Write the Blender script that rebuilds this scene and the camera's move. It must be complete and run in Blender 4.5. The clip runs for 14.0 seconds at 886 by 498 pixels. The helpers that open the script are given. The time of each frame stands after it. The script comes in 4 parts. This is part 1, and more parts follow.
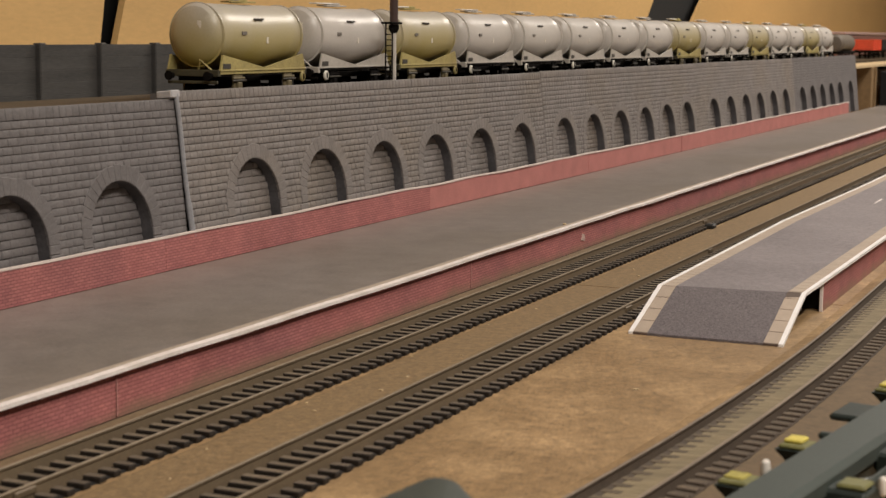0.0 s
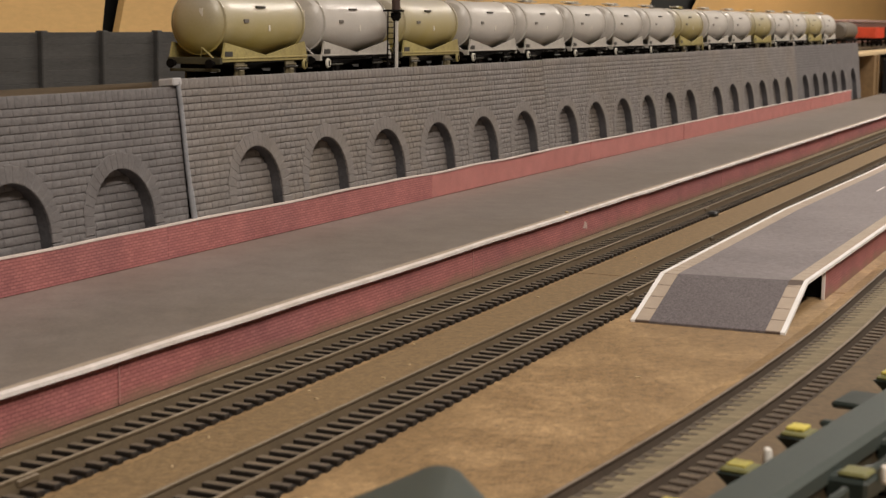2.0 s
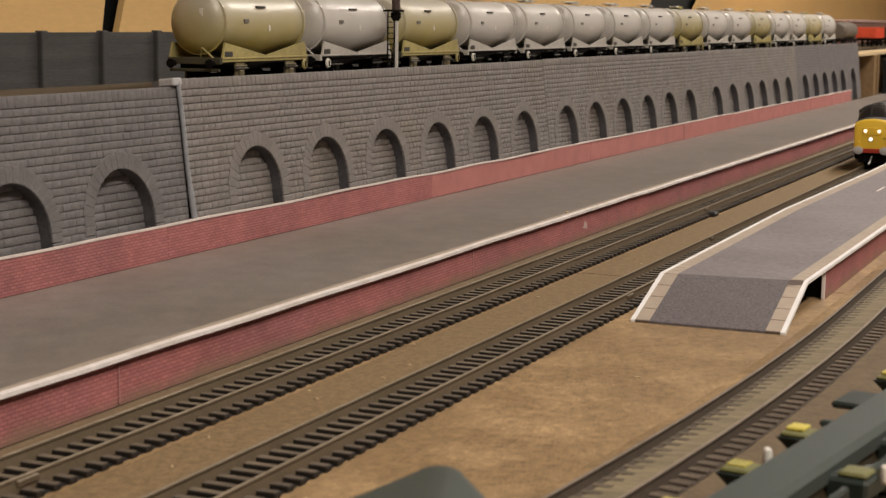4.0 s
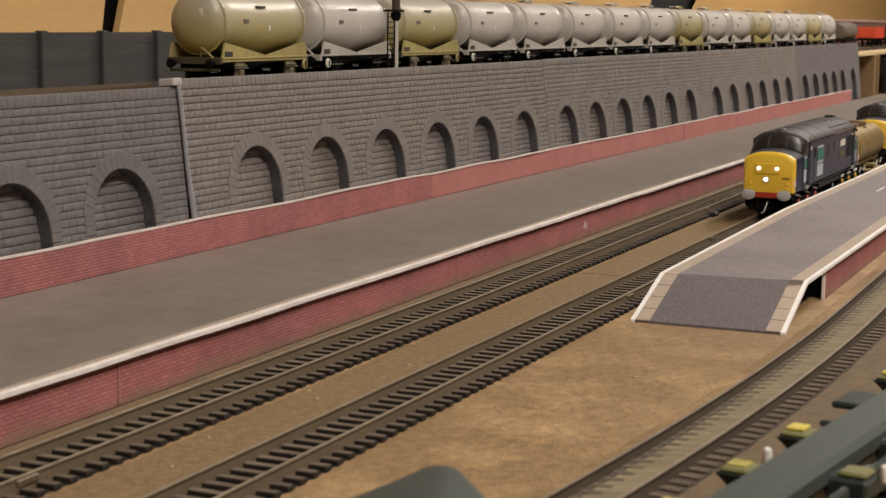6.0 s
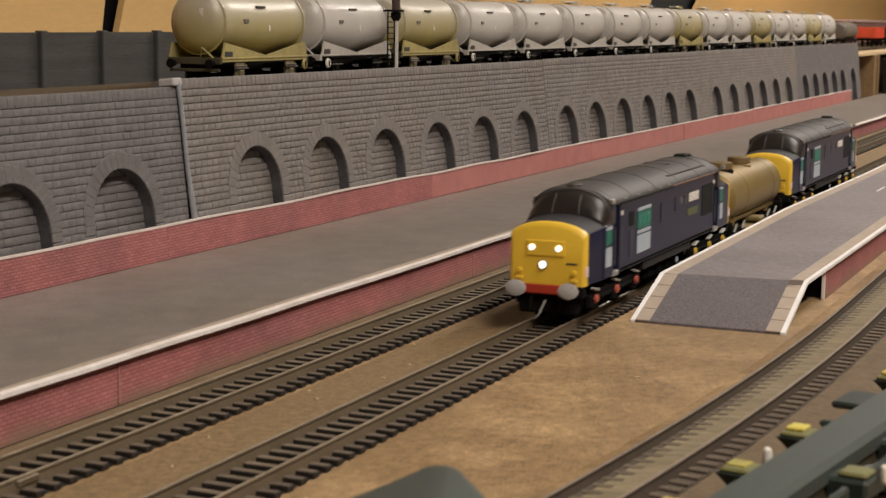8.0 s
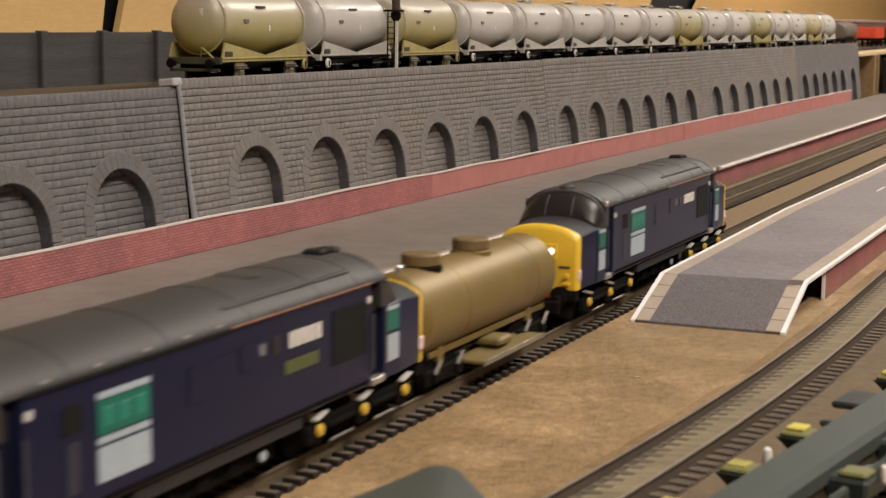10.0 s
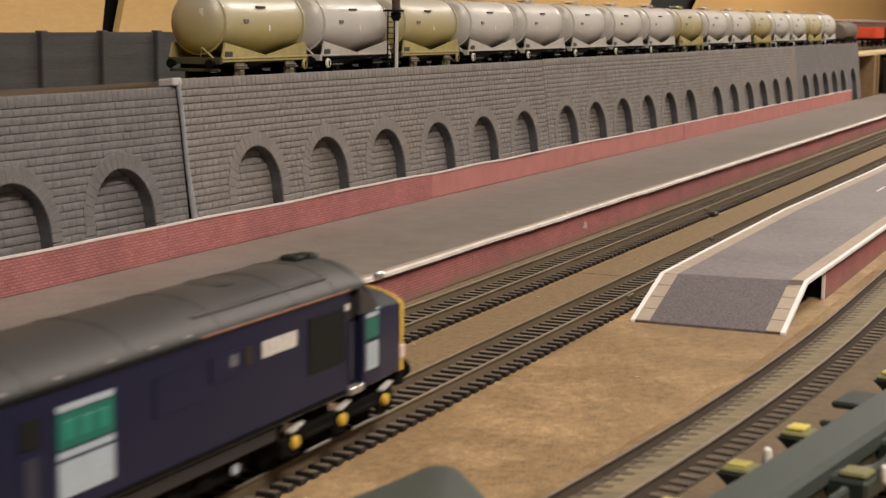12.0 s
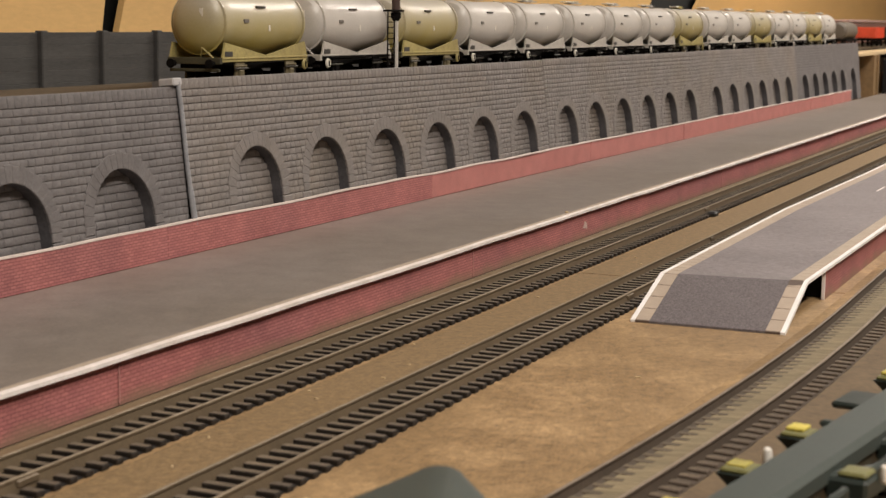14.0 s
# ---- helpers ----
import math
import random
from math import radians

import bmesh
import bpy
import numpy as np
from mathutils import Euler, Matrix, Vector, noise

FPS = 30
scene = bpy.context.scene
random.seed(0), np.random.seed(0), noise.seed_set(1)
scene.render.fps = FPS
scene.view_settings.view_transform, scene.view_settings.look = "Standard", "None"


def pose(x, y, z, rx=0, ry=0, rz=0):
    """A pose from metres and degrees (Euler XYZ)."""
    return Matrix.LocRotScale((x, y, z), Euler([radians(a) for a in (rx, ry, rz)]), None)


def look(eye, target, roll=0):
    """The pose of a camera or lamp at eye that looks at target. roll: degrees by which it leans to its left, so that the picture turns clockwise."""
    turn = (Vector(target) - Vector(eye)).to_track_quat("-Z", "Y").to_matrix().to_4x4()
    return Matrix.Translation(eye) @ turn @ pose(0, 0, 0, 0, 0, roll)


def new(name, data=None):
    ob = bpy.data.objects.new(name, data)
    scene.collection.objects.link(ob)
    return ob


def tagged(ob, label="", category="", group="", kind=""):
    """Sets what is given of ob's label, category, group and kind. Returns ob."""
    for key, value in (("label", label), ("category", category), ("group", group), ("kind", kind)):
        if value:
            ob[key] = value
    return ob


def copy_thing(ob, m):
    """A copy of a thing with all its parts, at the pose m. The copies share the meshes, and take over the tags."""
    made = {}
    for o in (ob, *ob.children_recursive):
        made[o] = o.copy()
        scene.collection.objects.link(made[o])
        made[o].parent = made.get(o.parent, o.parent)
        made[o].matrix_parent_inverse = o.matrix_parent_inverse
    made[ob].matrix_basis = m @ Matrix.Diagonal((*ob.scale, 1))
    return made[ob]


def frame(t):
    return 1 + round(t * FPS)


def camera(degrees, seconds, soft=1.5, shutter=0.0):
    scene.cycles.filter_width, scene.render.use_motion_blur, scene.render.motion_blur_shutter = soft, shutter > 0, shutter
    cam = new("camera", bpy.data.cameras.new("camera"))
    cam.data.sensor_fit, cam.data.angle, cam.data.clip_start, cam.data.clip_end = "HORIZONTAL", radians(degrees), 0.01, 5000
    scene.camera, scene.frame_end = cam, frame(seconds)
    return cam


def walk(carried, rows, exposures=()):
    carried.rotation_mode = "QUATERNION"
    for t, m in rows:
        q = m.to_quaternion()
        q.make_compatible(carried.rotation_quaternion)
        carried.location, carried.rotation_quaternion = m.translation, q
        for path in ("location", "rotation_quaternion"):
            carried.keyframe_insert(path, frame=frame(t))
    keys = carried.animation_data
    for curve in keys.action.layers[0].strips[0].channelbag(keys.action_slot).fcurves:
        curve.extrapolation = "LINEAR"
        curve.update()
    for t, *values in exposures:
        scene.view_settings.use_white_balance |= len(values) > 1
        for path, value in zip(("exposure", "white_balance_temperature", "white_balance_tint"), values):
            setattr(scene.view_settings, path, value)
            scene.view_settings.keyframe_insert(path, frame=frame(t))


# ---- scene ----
cam = camera(30.8, 14.0, soft=1.5, shutter=0.5)

# The lens stands still after a short tilt up in the first second.
EYE = (-0.6359, -0.2170, 0.1235)
PAN, TILT, ROLL = 23.81, 8.07, 0.58


def aim(dp, dt):
    a, t = radians(PAN + dp), radians(TILT + dt)
    d = Vector((math.cos(a) * math.cos(t), math.sin(a) * math.cos(t), -math.sin(t)))
    return look(EYE, Vector(EYE) + d, ROLL)


cam.data.dof.use_dof = True
cam.data.dof.focus_distance, cam.data.dof.aperture_fstop = 0.85, 50.0
walk(cam, [(0.0, aim(-0.07, -0.43)), (0.5, aim(-0.02, -0.235)), (0.9, aim(0, -0.02)), (1.1, aim(0, 0)),
           (14.0, aim(0, 0))],
     exposures=[(0.0, -0.02), (8.2, -0.02), (10.4, 0.17), (14.0, 0.17)])

# ---- light: a room with warm ceiling lamps ----
world = bpy.data.worlds.new("room_air")
scene.world = world
world.use_nodes = True
world.node_tree.nodes["Background"].inputs[0].default_value = (1.0, 0.93, 0.85, 1)
world.node_tree.nodes["Background"].inputs[1].default_value = 0.06


def ceiling_lamp(name, x, y, z, sx, sy, power, col=(1.0, 0.905, 0.80)):
    d = bpy.data.lights.new(name, "AREA")
    d.shape, d.size, d.size_y, d.energy, d.color = "RECTANGLE", sx, sy, power, col
    ob = new(name, d)
    ob.matrix_world = pose(x, y, z)
    return ob


ceiling_lamp("tube_lamp", 0.75, -0.60, 1.30, 1.2, 0.12, 13)
ceiling_lamp("tube_lamp", -0.85, -0.92, 1.30, 1.2, 0.12, 34)
ceiling_lamp("tube_lamp", 2.05, -0.42, 1.30, 1.2, 0.12, 33)

# ---- materials ----
MATS = {}


def mat(name, col, rough=0.7, metal=0.0, var=0.25, scale=120, bump=0.15, fine=900, emit=0.0, dirt=None, amount=0.4,
        coat=0.0, dscale=25, stretch=(1, 1, 1), rnd=0.0, spec=0.5):
    """Colour with blotches and grain; dirt: a second colour in patches; rnd: a shade for each piece."""
    if name in MATS:
        return MATS[name]
    m = bpy.data.materials.new(name)
    m.use_nodes = True
    t = m.node_tree
    n, li = t.nodes, t.links
    bs = n["Principled BSDF"]
    bs.inputs["Roughness"].default_value, bs.inputs["Metallic"].default_value = rough, metal
    bs.inputs["Specular IOR Level"].default_value = spec
    bs.inputs["Coat Weight"].default_value = coat
    tc = n.new("ShaderNodeTexCoord")
    mp = n.new("ShaderNodeMapping")
    mp.inputs["Scale"].default_value = stretch
    li.new(tc.outputs["Object"], mp.inputs[0])
    big = n.new("ShaderNodeTexNoise")
    big.inputs["Scale"].default_value, big.inputs["Detail"].default_value = scale, 5
    sm = n.new("ShaderNodeTexNoise")
    sm.inputs["Scale"].default_value, sm.inputs["Detail"].default_value = fine, 3
    li.new(mp.outputs[0], big.inputs[0])
    li.new(mp.outputs[0], sm.inputs[0])
    add = n.new("ShaderNodeMath")
    add.operation = "ADD"
    li.new(big.outputs[0], add.inputs[0])
    li.new(sm.outputs[0], add.inputs[1])
    rng = n.new("ShaderNodeMapRange")
    rng.inputs[1].default_value, rng.inputs[2].default_value = 0.6, 1.4
    rng.inputs[3].default_value, rng.inputs[4].default_value = 1 - var, 1 + var
    li.new(add.outputs[0], rng.inputs[0])
    fac = rng.outputs[0]
    if rnd:
        geo = n.new("ShaderNodeNewGeometry")
        oi = n.new("ShaderNodeObjectInfo")
        sm2 = n.new("ShaderNodeMath")
        sm2.operation = "ADD"
        li.new(geo.outputs["Random Per Island"], sm2.inputs[0])
        li.new(oi.outputs["Random"], sm2.inputs[1])
        fr = n.new("ShaderNodeMath")
        fr.operation = "FRACT"
        li.new(sm2.outputs[0], fr.inputs[0])
        r2 = n.new("ShaderNodeMapRange")
        r2.inputs[3].default_value, r2.inputs[4].default_value = 1 - rnd, 1 + rnd
        li.new(fr.outputs[0], r2.inputs[0])
        mu = n.new("ShaderNodeMath")
        mu.operation = "MULTIPLY"
        li.new(fac, mu.inputs[0])
        li.new(r2.outputs[0], mu.inputs[1])
        fac = mu.outputs[0]
    base = n.new("ShaderNodeMix")
    base.data_type = "RGBA"
    base.inputs[0].default_value = 0
    base.inputs[6].default_value = (*col, 1)
    if dirt:
        dn = n.new("ShaderNodeTexNoise")
        dn.inputs["Scale"].default_value, dn.inputs["Detail"].default_value = dscale, 6
        li.new(mp.outputs[0], dn.inputs[0])
        dr = n.new("ShaderNodeMapRange")
        dr.inputs[1].default_value, dr.inputs[2].default_value = 0.45, 0.75
        dr.inputs[3].default_value, dr.inputs[4].default_value = 0, amount
        li.new(dn.outputs[0], dr.inputs[0])
        li.new(dr.outputs[0], base.inputs[0])
        base.inputs[7].default_value = (*dirt, 1)
    hsv = n.new("ShaderNodeHueSaturation")
    li.new(base.outputs[2], hsv.inputs["Color"])
    li.new(fac, hsv.inputs["Value"])
    li.new(hsv.outputs[0], bs.inputs["Base Color"])
    if bump:
        bp = n.new("ShaderNodeBump")
        bp.inputs["Strength"].default_value, bp.inputs["Distance"].default_value = bump, 0.0004
        li.new(add.outputs[0], bp.inputs["Height"])
        li.new(bp.outputs[0], bs.inputs["Normal"])
    if emit:
        bs.inputs["Emission Color"].default_value = (*col, 1)
        bs.inputs["Emission Strength"].default_value = emit
    MATS[name] = m
    return m


STONE = mat("grey_moulded_stone", (0.180, 0.163, 0.156), 0.68, var=0.28, scale=70, fine=900, bump=0.5, rnd=0.06,
            dirt=(0.185, 0.155, 0.125), amount=0.7, dscale=14)
DSTONE = mat("darker_moulded_stone", (0.136, 0.126, 0.127), 0.70, var=0.28, scale=70, fine=900, bump=0.5, rnd=0.06)
MORTAR = mat("grey_stone_joint", (0.125, 0.114, 0.111), 0.85, var=0.2)
# Bluish wash on the arch reveals, deepened with painted-in shade.
WASH_SHADE = mat("washed_shaded_stone", (0.075, 0.072, 0.078), 0.75, var=0.35, scale=120, fine=700, bump=0.4)
PIPE = mat("pale_grey_pipe", (0.27, 0.275, 0.295), 0.55, var=0.25, scale=60)
TARMAC = mat("platform_grey_paper", (0.205, 0.178, 0.160), 0.40, var=0.26, scale=90, fine=700, bump=0.12,
             dirt=(0.165, 0.140, 0.115), amount=0.9, dscale=7)
TARMAC2 = mat("island_grey_paper", (0.218, 0.192, 0.198), 0.72, var=0.32, scale=420, fine=1500, bump=0.2, dirt=(0.155, 0.135, 0.142), amount=0.8, dscale=13)
TARMAC3 = mat("ramp_grey_paper", (0.130, 0.112, 0.118), 0.85, var=0.50, scale=900, fine=2400, bump=0.3)
SLAB = mat("buff_edging_paper", (0.40, 0.325, 0.26), 0.75, var=0.12, scale=200, fine=2500, bump=0.1, rnd=0.05)
WHITE = mat("worn_white_paint", (0.80, 0.735, 0.71), 0.6, var=0.15, scale=150, dirt=(0.45, 0.36, 0.28), amount=0.45,
            dscale=60)
CLEANW = mat("clean_white_edge", (0.85, 0.83, 0.83), 0.5, var=0.06, scale=150, dirt=(0.55, 0.48, 0.42), amount=0.4, dscale=70)
CARD = mat("dark_card_edge", (0.13, 0.05, 0.04), 0.85)
HARDBOARD = mat("tan_hardboard", (0.258, 0.167, 0.083), 0.46, var=0.50, scale=240, fine=950, bump=0.3,
                dirt=(0.47, 0.315, 0.165), amount=0.9, dscale=26)
# Sleepers carry painted light: near-black shaded sides here, lighter lit tops next.
SLEEPER = mat("shaded_plastic_sleeper", (0.023, 0.0175, 0.0135), 0.7, var=0.3, scale=200, spec=0.25)
LIT_TOP = mat("brown_lit_sleeper_top", (0.118, 0.090, 0.061), 0.8, var=0.35, scale=200, rnd=0.2, dirt=(0.06, 0.042, 0.032), amount=0.7, dscale=30)
RAILSIDE = mat("weathered_rail", (0.118, 0.086, 0.052), 0.55, metal=0.2, var=0.2, scale=80)
RAILTOP = mat("worn_rail_head", (0.27, 0.22, 0.16), 0.5, metal=0.4, var=0.15, scale=60)
BED = mat("near_black_track_bed", (0.009, 0.007, 0.006), 0.85, var=0.3, scale=200)
BALLAST = mat("painted_track_bed", (0.20, 0.16, 0.10), 0.8, var=0.2, scale=90)
PLY = mat("tan_plywood", (0.62, 0.40, 0.165), 0.6, var=0.10, scale=14, fine=500, bump=0.08, stretch=(0.3, 1, 1))
PLYEDGE = mat("pale_timber", (0.55, 0.42, 0.25), 0.65, var=0.12, scale=40)
# Flat black that paints in the shade of gaps and hollows.
BLACK = mat("shade_black", (0.006, 0.006, 0.006), 0.9, var=0.1)
FENCE = mat("slate_grey_boards", (0.052, 0.050, 0.048), 0.7, var=0.4, scale=60, stretch=(0.3, 1, 3))
ROOM = mat("brown_room_paint", (0.30, 0.25, 0.20), 0.85, var=0.05, scale=5, bump=0)
CEIL = mat("grey_ceiling_paint", (0.50, 0.47, 0.43), 0.9, var=0.04, scale=4, bump=0)
CARPET = mat("brown_carpet", (0.12, 0.09, 0.07), 0.95, var=0.2, scale=80)


def brick_paper():
    """Printed brick paper: red bricks with darker joints, 1 mm courses."""
    m = mat("red_brick_paper", (0.46, 0.172, 0.157), 0.7, var=0.22, scale=45, fine=1800, bump=0.1,
            dirt=(0.30, 0.125, 0.13), amount=0.7, dscale=20)
    t = m.node_tree
    n, li = t.nodes, t.links
    hsv = [x for x in n if x.type == "HUE_SAT"][0]
    bs = n["Principled BSDF"]
    tc = [x for x in n if x.type == "TEX_COORD"][0]
    mp = n.new("ShaderNodeMapping")
    mp.inputs["Rotation"].default_value = (radians(90), 0, 0)
    li.new(tc.outputs["Object"], mp.inputs[0])
    br = n.new("ShaderNodeTexBrick")
    br.inputs["Scale"].default_value = 1.0
    br.inputs["Brick Width"].default_value, br.inputs["Row Height"].default_value = 0.0036, 0.00132
    br.inputs["Mortar Size"].default_value, br.inputs["Mortar Smooth"].default_value = 0.00024, 0.3
    br.inputs["Color1"].default_value, br.inputs["Color2"].default_value = (1, 1, 1, 1), (0.78, 0.74, 0.78, 1)
    br.inputs["Mortar"].default_value = (0.55, 0.48, 0.54, 1)
    li.new(mp.outputs[0], br.inputs[0])
    mx = n.new("ShaderNodeMix")
    mx.data_type, mx.blend_type = "RGBA", "MULTIPLY"
    mx.inputs[0].default_value = 1
    li.new(hsv.outputs[0], mx.inputs[6])
    li.new(br.outputs[0], mx.inputs[7])
    li.new(mx.outputs[2], bs.inputs["Base Color"])
    return m


def stain_from_below(m, col, z0, z1, rag=0.016):
    """A stain of another colour, splashed up from below, with a ragged edge."""
    t = m.node_tree
    n, li = t.nodes, t.links
    bs = n["Principled BSDF"]
    src = bs.inputs["Base Color"].links[0].from_socket
    tc = [x for x in n if x.type == "TEX_COORD"][0]
    sp = n.new("ShaderNodeSeparateXYZ")
    li.new(tc.outputs["Object"], sp.inputs[0])
    ns = n.new("ShaderNodeTexNoise")
    ns.inputs["Scale"].default_value, ns.inputs["Detail"].default_value = 45, 5
    li.new(tc.outputs["Object"], ns.inputs[0])
    ma = n.new("ShaderNodeMath")
    ma.operation, ma.inputs[1].default_value = "MULTIPLY_ADD", rag
    li.new(ns.outputs[0], ma.inputs[0])
    li.new(sp.outputs[2], ma.inputs[2])
    rg = n.new("ShaderNodeMapRange")
    rg.inputs[1].default_value, rg.inputs[2].default_value = z0 + rag / 2, z1 + rag / 2
    rg.inputs[3].default_value, rg.inputs[4].default_value = 0.9, 0.0
    li.new(ma.outputs[0], rg.inputs[0])
    mx = n.new("ShaderNodeMix")
    mx.data_type = "RGBA"
    li.new(rg.outputs[0], mx.inputs[0])
    li.new(src, mx.inputs[6])
    mx.inputs[7].default_value = (*col, 1)
    li.new(mx.outputs[2], bs.inputs["Base Color"])


BRICK = brick_paper()
FADED = mat("faded_pink_brick_paper", (0.445, 0.172, 0.157), 0.55, var=0.20, scale=60, fine=1200, bump=0.1,
            dirt=(0.40, 0.15, 0.14), amount=0.7, dscale=18)
stain_from_below(BRICK, (0.22, 0.150, 0.095), -0.001, 0.0052, 0.008)


# ---- mesh helpers; lengths in millimetres ----
class Geo:
    def __init__(self):
        self.v, self.f = [], []

    def add(self, vs, fs):
        k = len(self.v)
        self.v += [tuple(p) for p in vs]
        self.f += [tuple(i + k for i in f) for f in fs]
        return self

    def box(self, x0, x1, y0, y1, z0, z1, b=0.0, m=None):
        """A box with chamfered edges."""
        if b <= 0:
            vs = [(x, y, z) for x in (x0, x1) for y in (y0, y1) for z in (z0, z1)]
            fs = [(0, 1, 3, 2), (4, 6, 7, 5), (0, 4, 5, 1), (2, 3, 7, 6), (0, 2, 6, 4), (1, 5, 7, 3)]
        else:
            vs, fs, idx = [], [], {}
            for i, (x, sx) in enumerate(((x0, 1), (x1, -1))):
                for j, (y, sy) in enumerate(((y0, 1), (y1, -1))):
                    for k, (z, sz) in enumerate(((z0, 1), (z1, -1))):
                        for a in range(3):
                            q = [x + sx * b, y + sy * b, z + sz * b]
                            q[a] = (x, y, z)[a]
                            idx[i, j, k, a] = len(vs)
                            vs.append(q)
            g = idx
            for i in (0, 1):
                s = [(0, 0), (0, 1), (1, 1), (1, 0)]
                fs.append([g[i, j, k, 0] for j, k in (s if i == 0 else s[::-1])])
                fs.append([g[j, i, k, 1] for j, k in (s[::-1] if i == 0 else s)])
                fs.append([g[j, k, i, 2] for j, k in (s if i == 0 else s[::-1])])
            for i in (0, 1):
                for j in (0, 1):
                    fs.append([g[i, j, 0, 0], g[i, j, 1, 0], g[i, j, 1, 1], g[i, j, 0, 1]])
                    fs.append([g[i, 0, j, 0], g[i, 1, j, 0], g[i, 1, j, 2], g[i, 0, j, 2]])
                    fs.append([g[0, i, j, 1], g[1, i, j, 1], g[1, i, j, 2], g[0, i, j, 2]])
                    for k in (0, 1):
                        fs.append([g[i, j, k, 0], g[i, j, k, 1], g[i, j, k, 2]])
        if m is not None:
            vs = [tuple(m @ Vector(p)) for p in vs]
        return self.add(vs, fs)

    def loft(self, rings, cap=True, closed=True):
        n = len(rings[0])
        vs = [p for r in rings for p in r]
        fs = []
        for a in range(len(rings) - 1):
            for i in range(n if closed else n - 1):
                j = (i + 1) % n
                fs.append((a * n + i, a * n + j, (a + 1) * n + j, (a + 1) * n + i))
        if cap:
            fs.append(tuple(range(n))[::-1])
            fs.append(tuple((len(rings) - 1) * n + i for i in range(n)))
        return self.add(vs, fs)

    def lathe(self, prof, origin=(0, 0, 0), axis="x", n=24, sy=1.0, sz=1.0):
        """prof: (along, radius) pairs round an axis."""
        rings = []
        for a, r in prof:
            ring = []
            for i in range(n):
                c, s = r * math.cos(2 * math.pi * i / n) * sy, r * math.sin(2 * math.pi * i / n) * sz
                q = {"x": (a, c, s), "y": (c, a, s), "z": (c, s, a)}[axis]
                ring.append((q[0] + origin[0], q[1] + origin[1], q[2] + origin[2]))
            rings.append(ring)
        return self.loft(rings)

    def rod(self, a, b, r, n=8):
        a, b = Vector(a), Vector(b)
        q = (b - a).to_track_quat("Z", "Y")
        ring = [q @ Vector((r * math.cos(2 * math.pi * i / n), r * math.sin(2 * math.pi * i / n), 0)) for i in range(n)]
        return self.loft([[tuple(a + p) for p in ring], [tuple(b + p) for p in ring]])

    def mesh(self, name, material, smooth=True):
        me = bpy.data.meshes.new(name)
        me.from_pydata([(x * 0.001, y * 0.001, z * 0.001) for x, y, z in self.v], [], self.f)
        bm = bmesh.new()
        bm.from_mesh(me)
        if len(self.f) < 30000:
            bmesh.ops.recalc_face_normals(bm, faces=bm.faces)
        bm.to_mesh(me)
        bm.free()
        me.materials.append(material)
        if smooth:
            me.shade_smooth()
            me.set_sharp_from_angle(angle=radians(32))
        return me


def part(name, geo, material, parent=None, label="", m=None, smooth=True):
    ob = new(name, geo.mesh(name, material, smooth))
    if parent is not None:
        ob.parent = parent
    if m is not None:
        ob.matrix_basis = m
    if label:
        tagged(ob, label)
    return ob


def thing(name, label, category, m=None, group="", kind=""):
    ob = new(name)
    ob.empty_display_size = 0.01
    if m is not None:
        ob.matrix_basis = m
    return tagged(ob, label, category, group, kind)


def mm(x, y, z, rx=0, ry=0, rz=0):
    return pose(x * 0.001, y * 0.001, z * 0.001, rx, ry, rz)


# ---- the room that closes the place ----
g = Geo().box(-2600, 4600, -2600, 1500, -920, -900)
tagged(part("floor", g, CARPET), "brown carpeted floor under the layout", "floor", kind="structure")
g = Geo().box(-2600, 4600, -2600, 1500, 1400, 1420)
tagged(part("ceiling", g, CEIL), "plain grey ceiling", "ceiling", kind="structure")
for nm, b in (("wall_north", (-2600, 4600, 1500, 1600)), ("wall_south", (-2600, 4600, -2700, -2600)),
              ("wall_east", (4600, 4700, -2700, 1600)), ("wall_west", (-2700, -2600, -2700, 1600))):
    tagged(part(nm, Geo().box(*b, -920, 1420), ROOM), "plain brown painted room wall", "wall", kind="structure")

# ---- baseboard: hardboard sheets with open joints ----
bb = thing("ground", "bare tan hardboard baseboard of a model railway", "baseboard", kind="structure")
for a, b in ((-1500, 113.8), (114.6, 772.2), (773.0, 3800)):
    part("sheet", Geo().box(a, b, -500, 520, -6, 0, 0.3), HARDBOARD, bb)
part("frame", Geo().box(-1500, 3800, -500, 520, -60, -6.1), PLYEDGE, bb, "timber frame under the boards")

for a, b in ((-700, 113.6), (114.8, 771.8), (773.2, 2300)):
    part("stained_strip", Geo().box(a, b, 17.5, 39, 0, 0.3, 0.1), mat("darker_hardboard", (0.212, 0.142, 0.072), 0.55, var=0.45, scale=290, fine=950, bump=0.3), bb, "darker board between the tracks")

# ---- main platform with brick paper faces ----
pf = thing("platform", "long grey model station platform with brick paper faces and white edge", "platform",
           kind="structure")
part("core", Geo().box(-900, 2300, 82, 187, 0.01, 14.5), CARD, pf)
part("surface", Geo().box(-900, 2300, 80.5, 184.6, 14.5, 16.0, 0.2), TARMAC, pf, "grey paper platform surface")
xs = [-900, -640, -217, 75, 330, 560, 840, 1130, 1420, 1800, 2300]
for a, b in zip(xs, xs[1:]):
    part("brick_face", Geo().box(a + 0.15, b - 0.15, 80.6 + 0.25 * random.random(), 82, 0.3, 14.3, 0.15), BRICK, pf)


part("foot_strip", Geo().box(-900, 2300, 71.2, 79.0, 0.01, 0.9, 0.3), mat("olive_brown_strip", (0.150, 0.105, 0.056), 0.75, var=0.35, scale=120, fine=700), pf,
     "olive brown strip at the platform's foot")
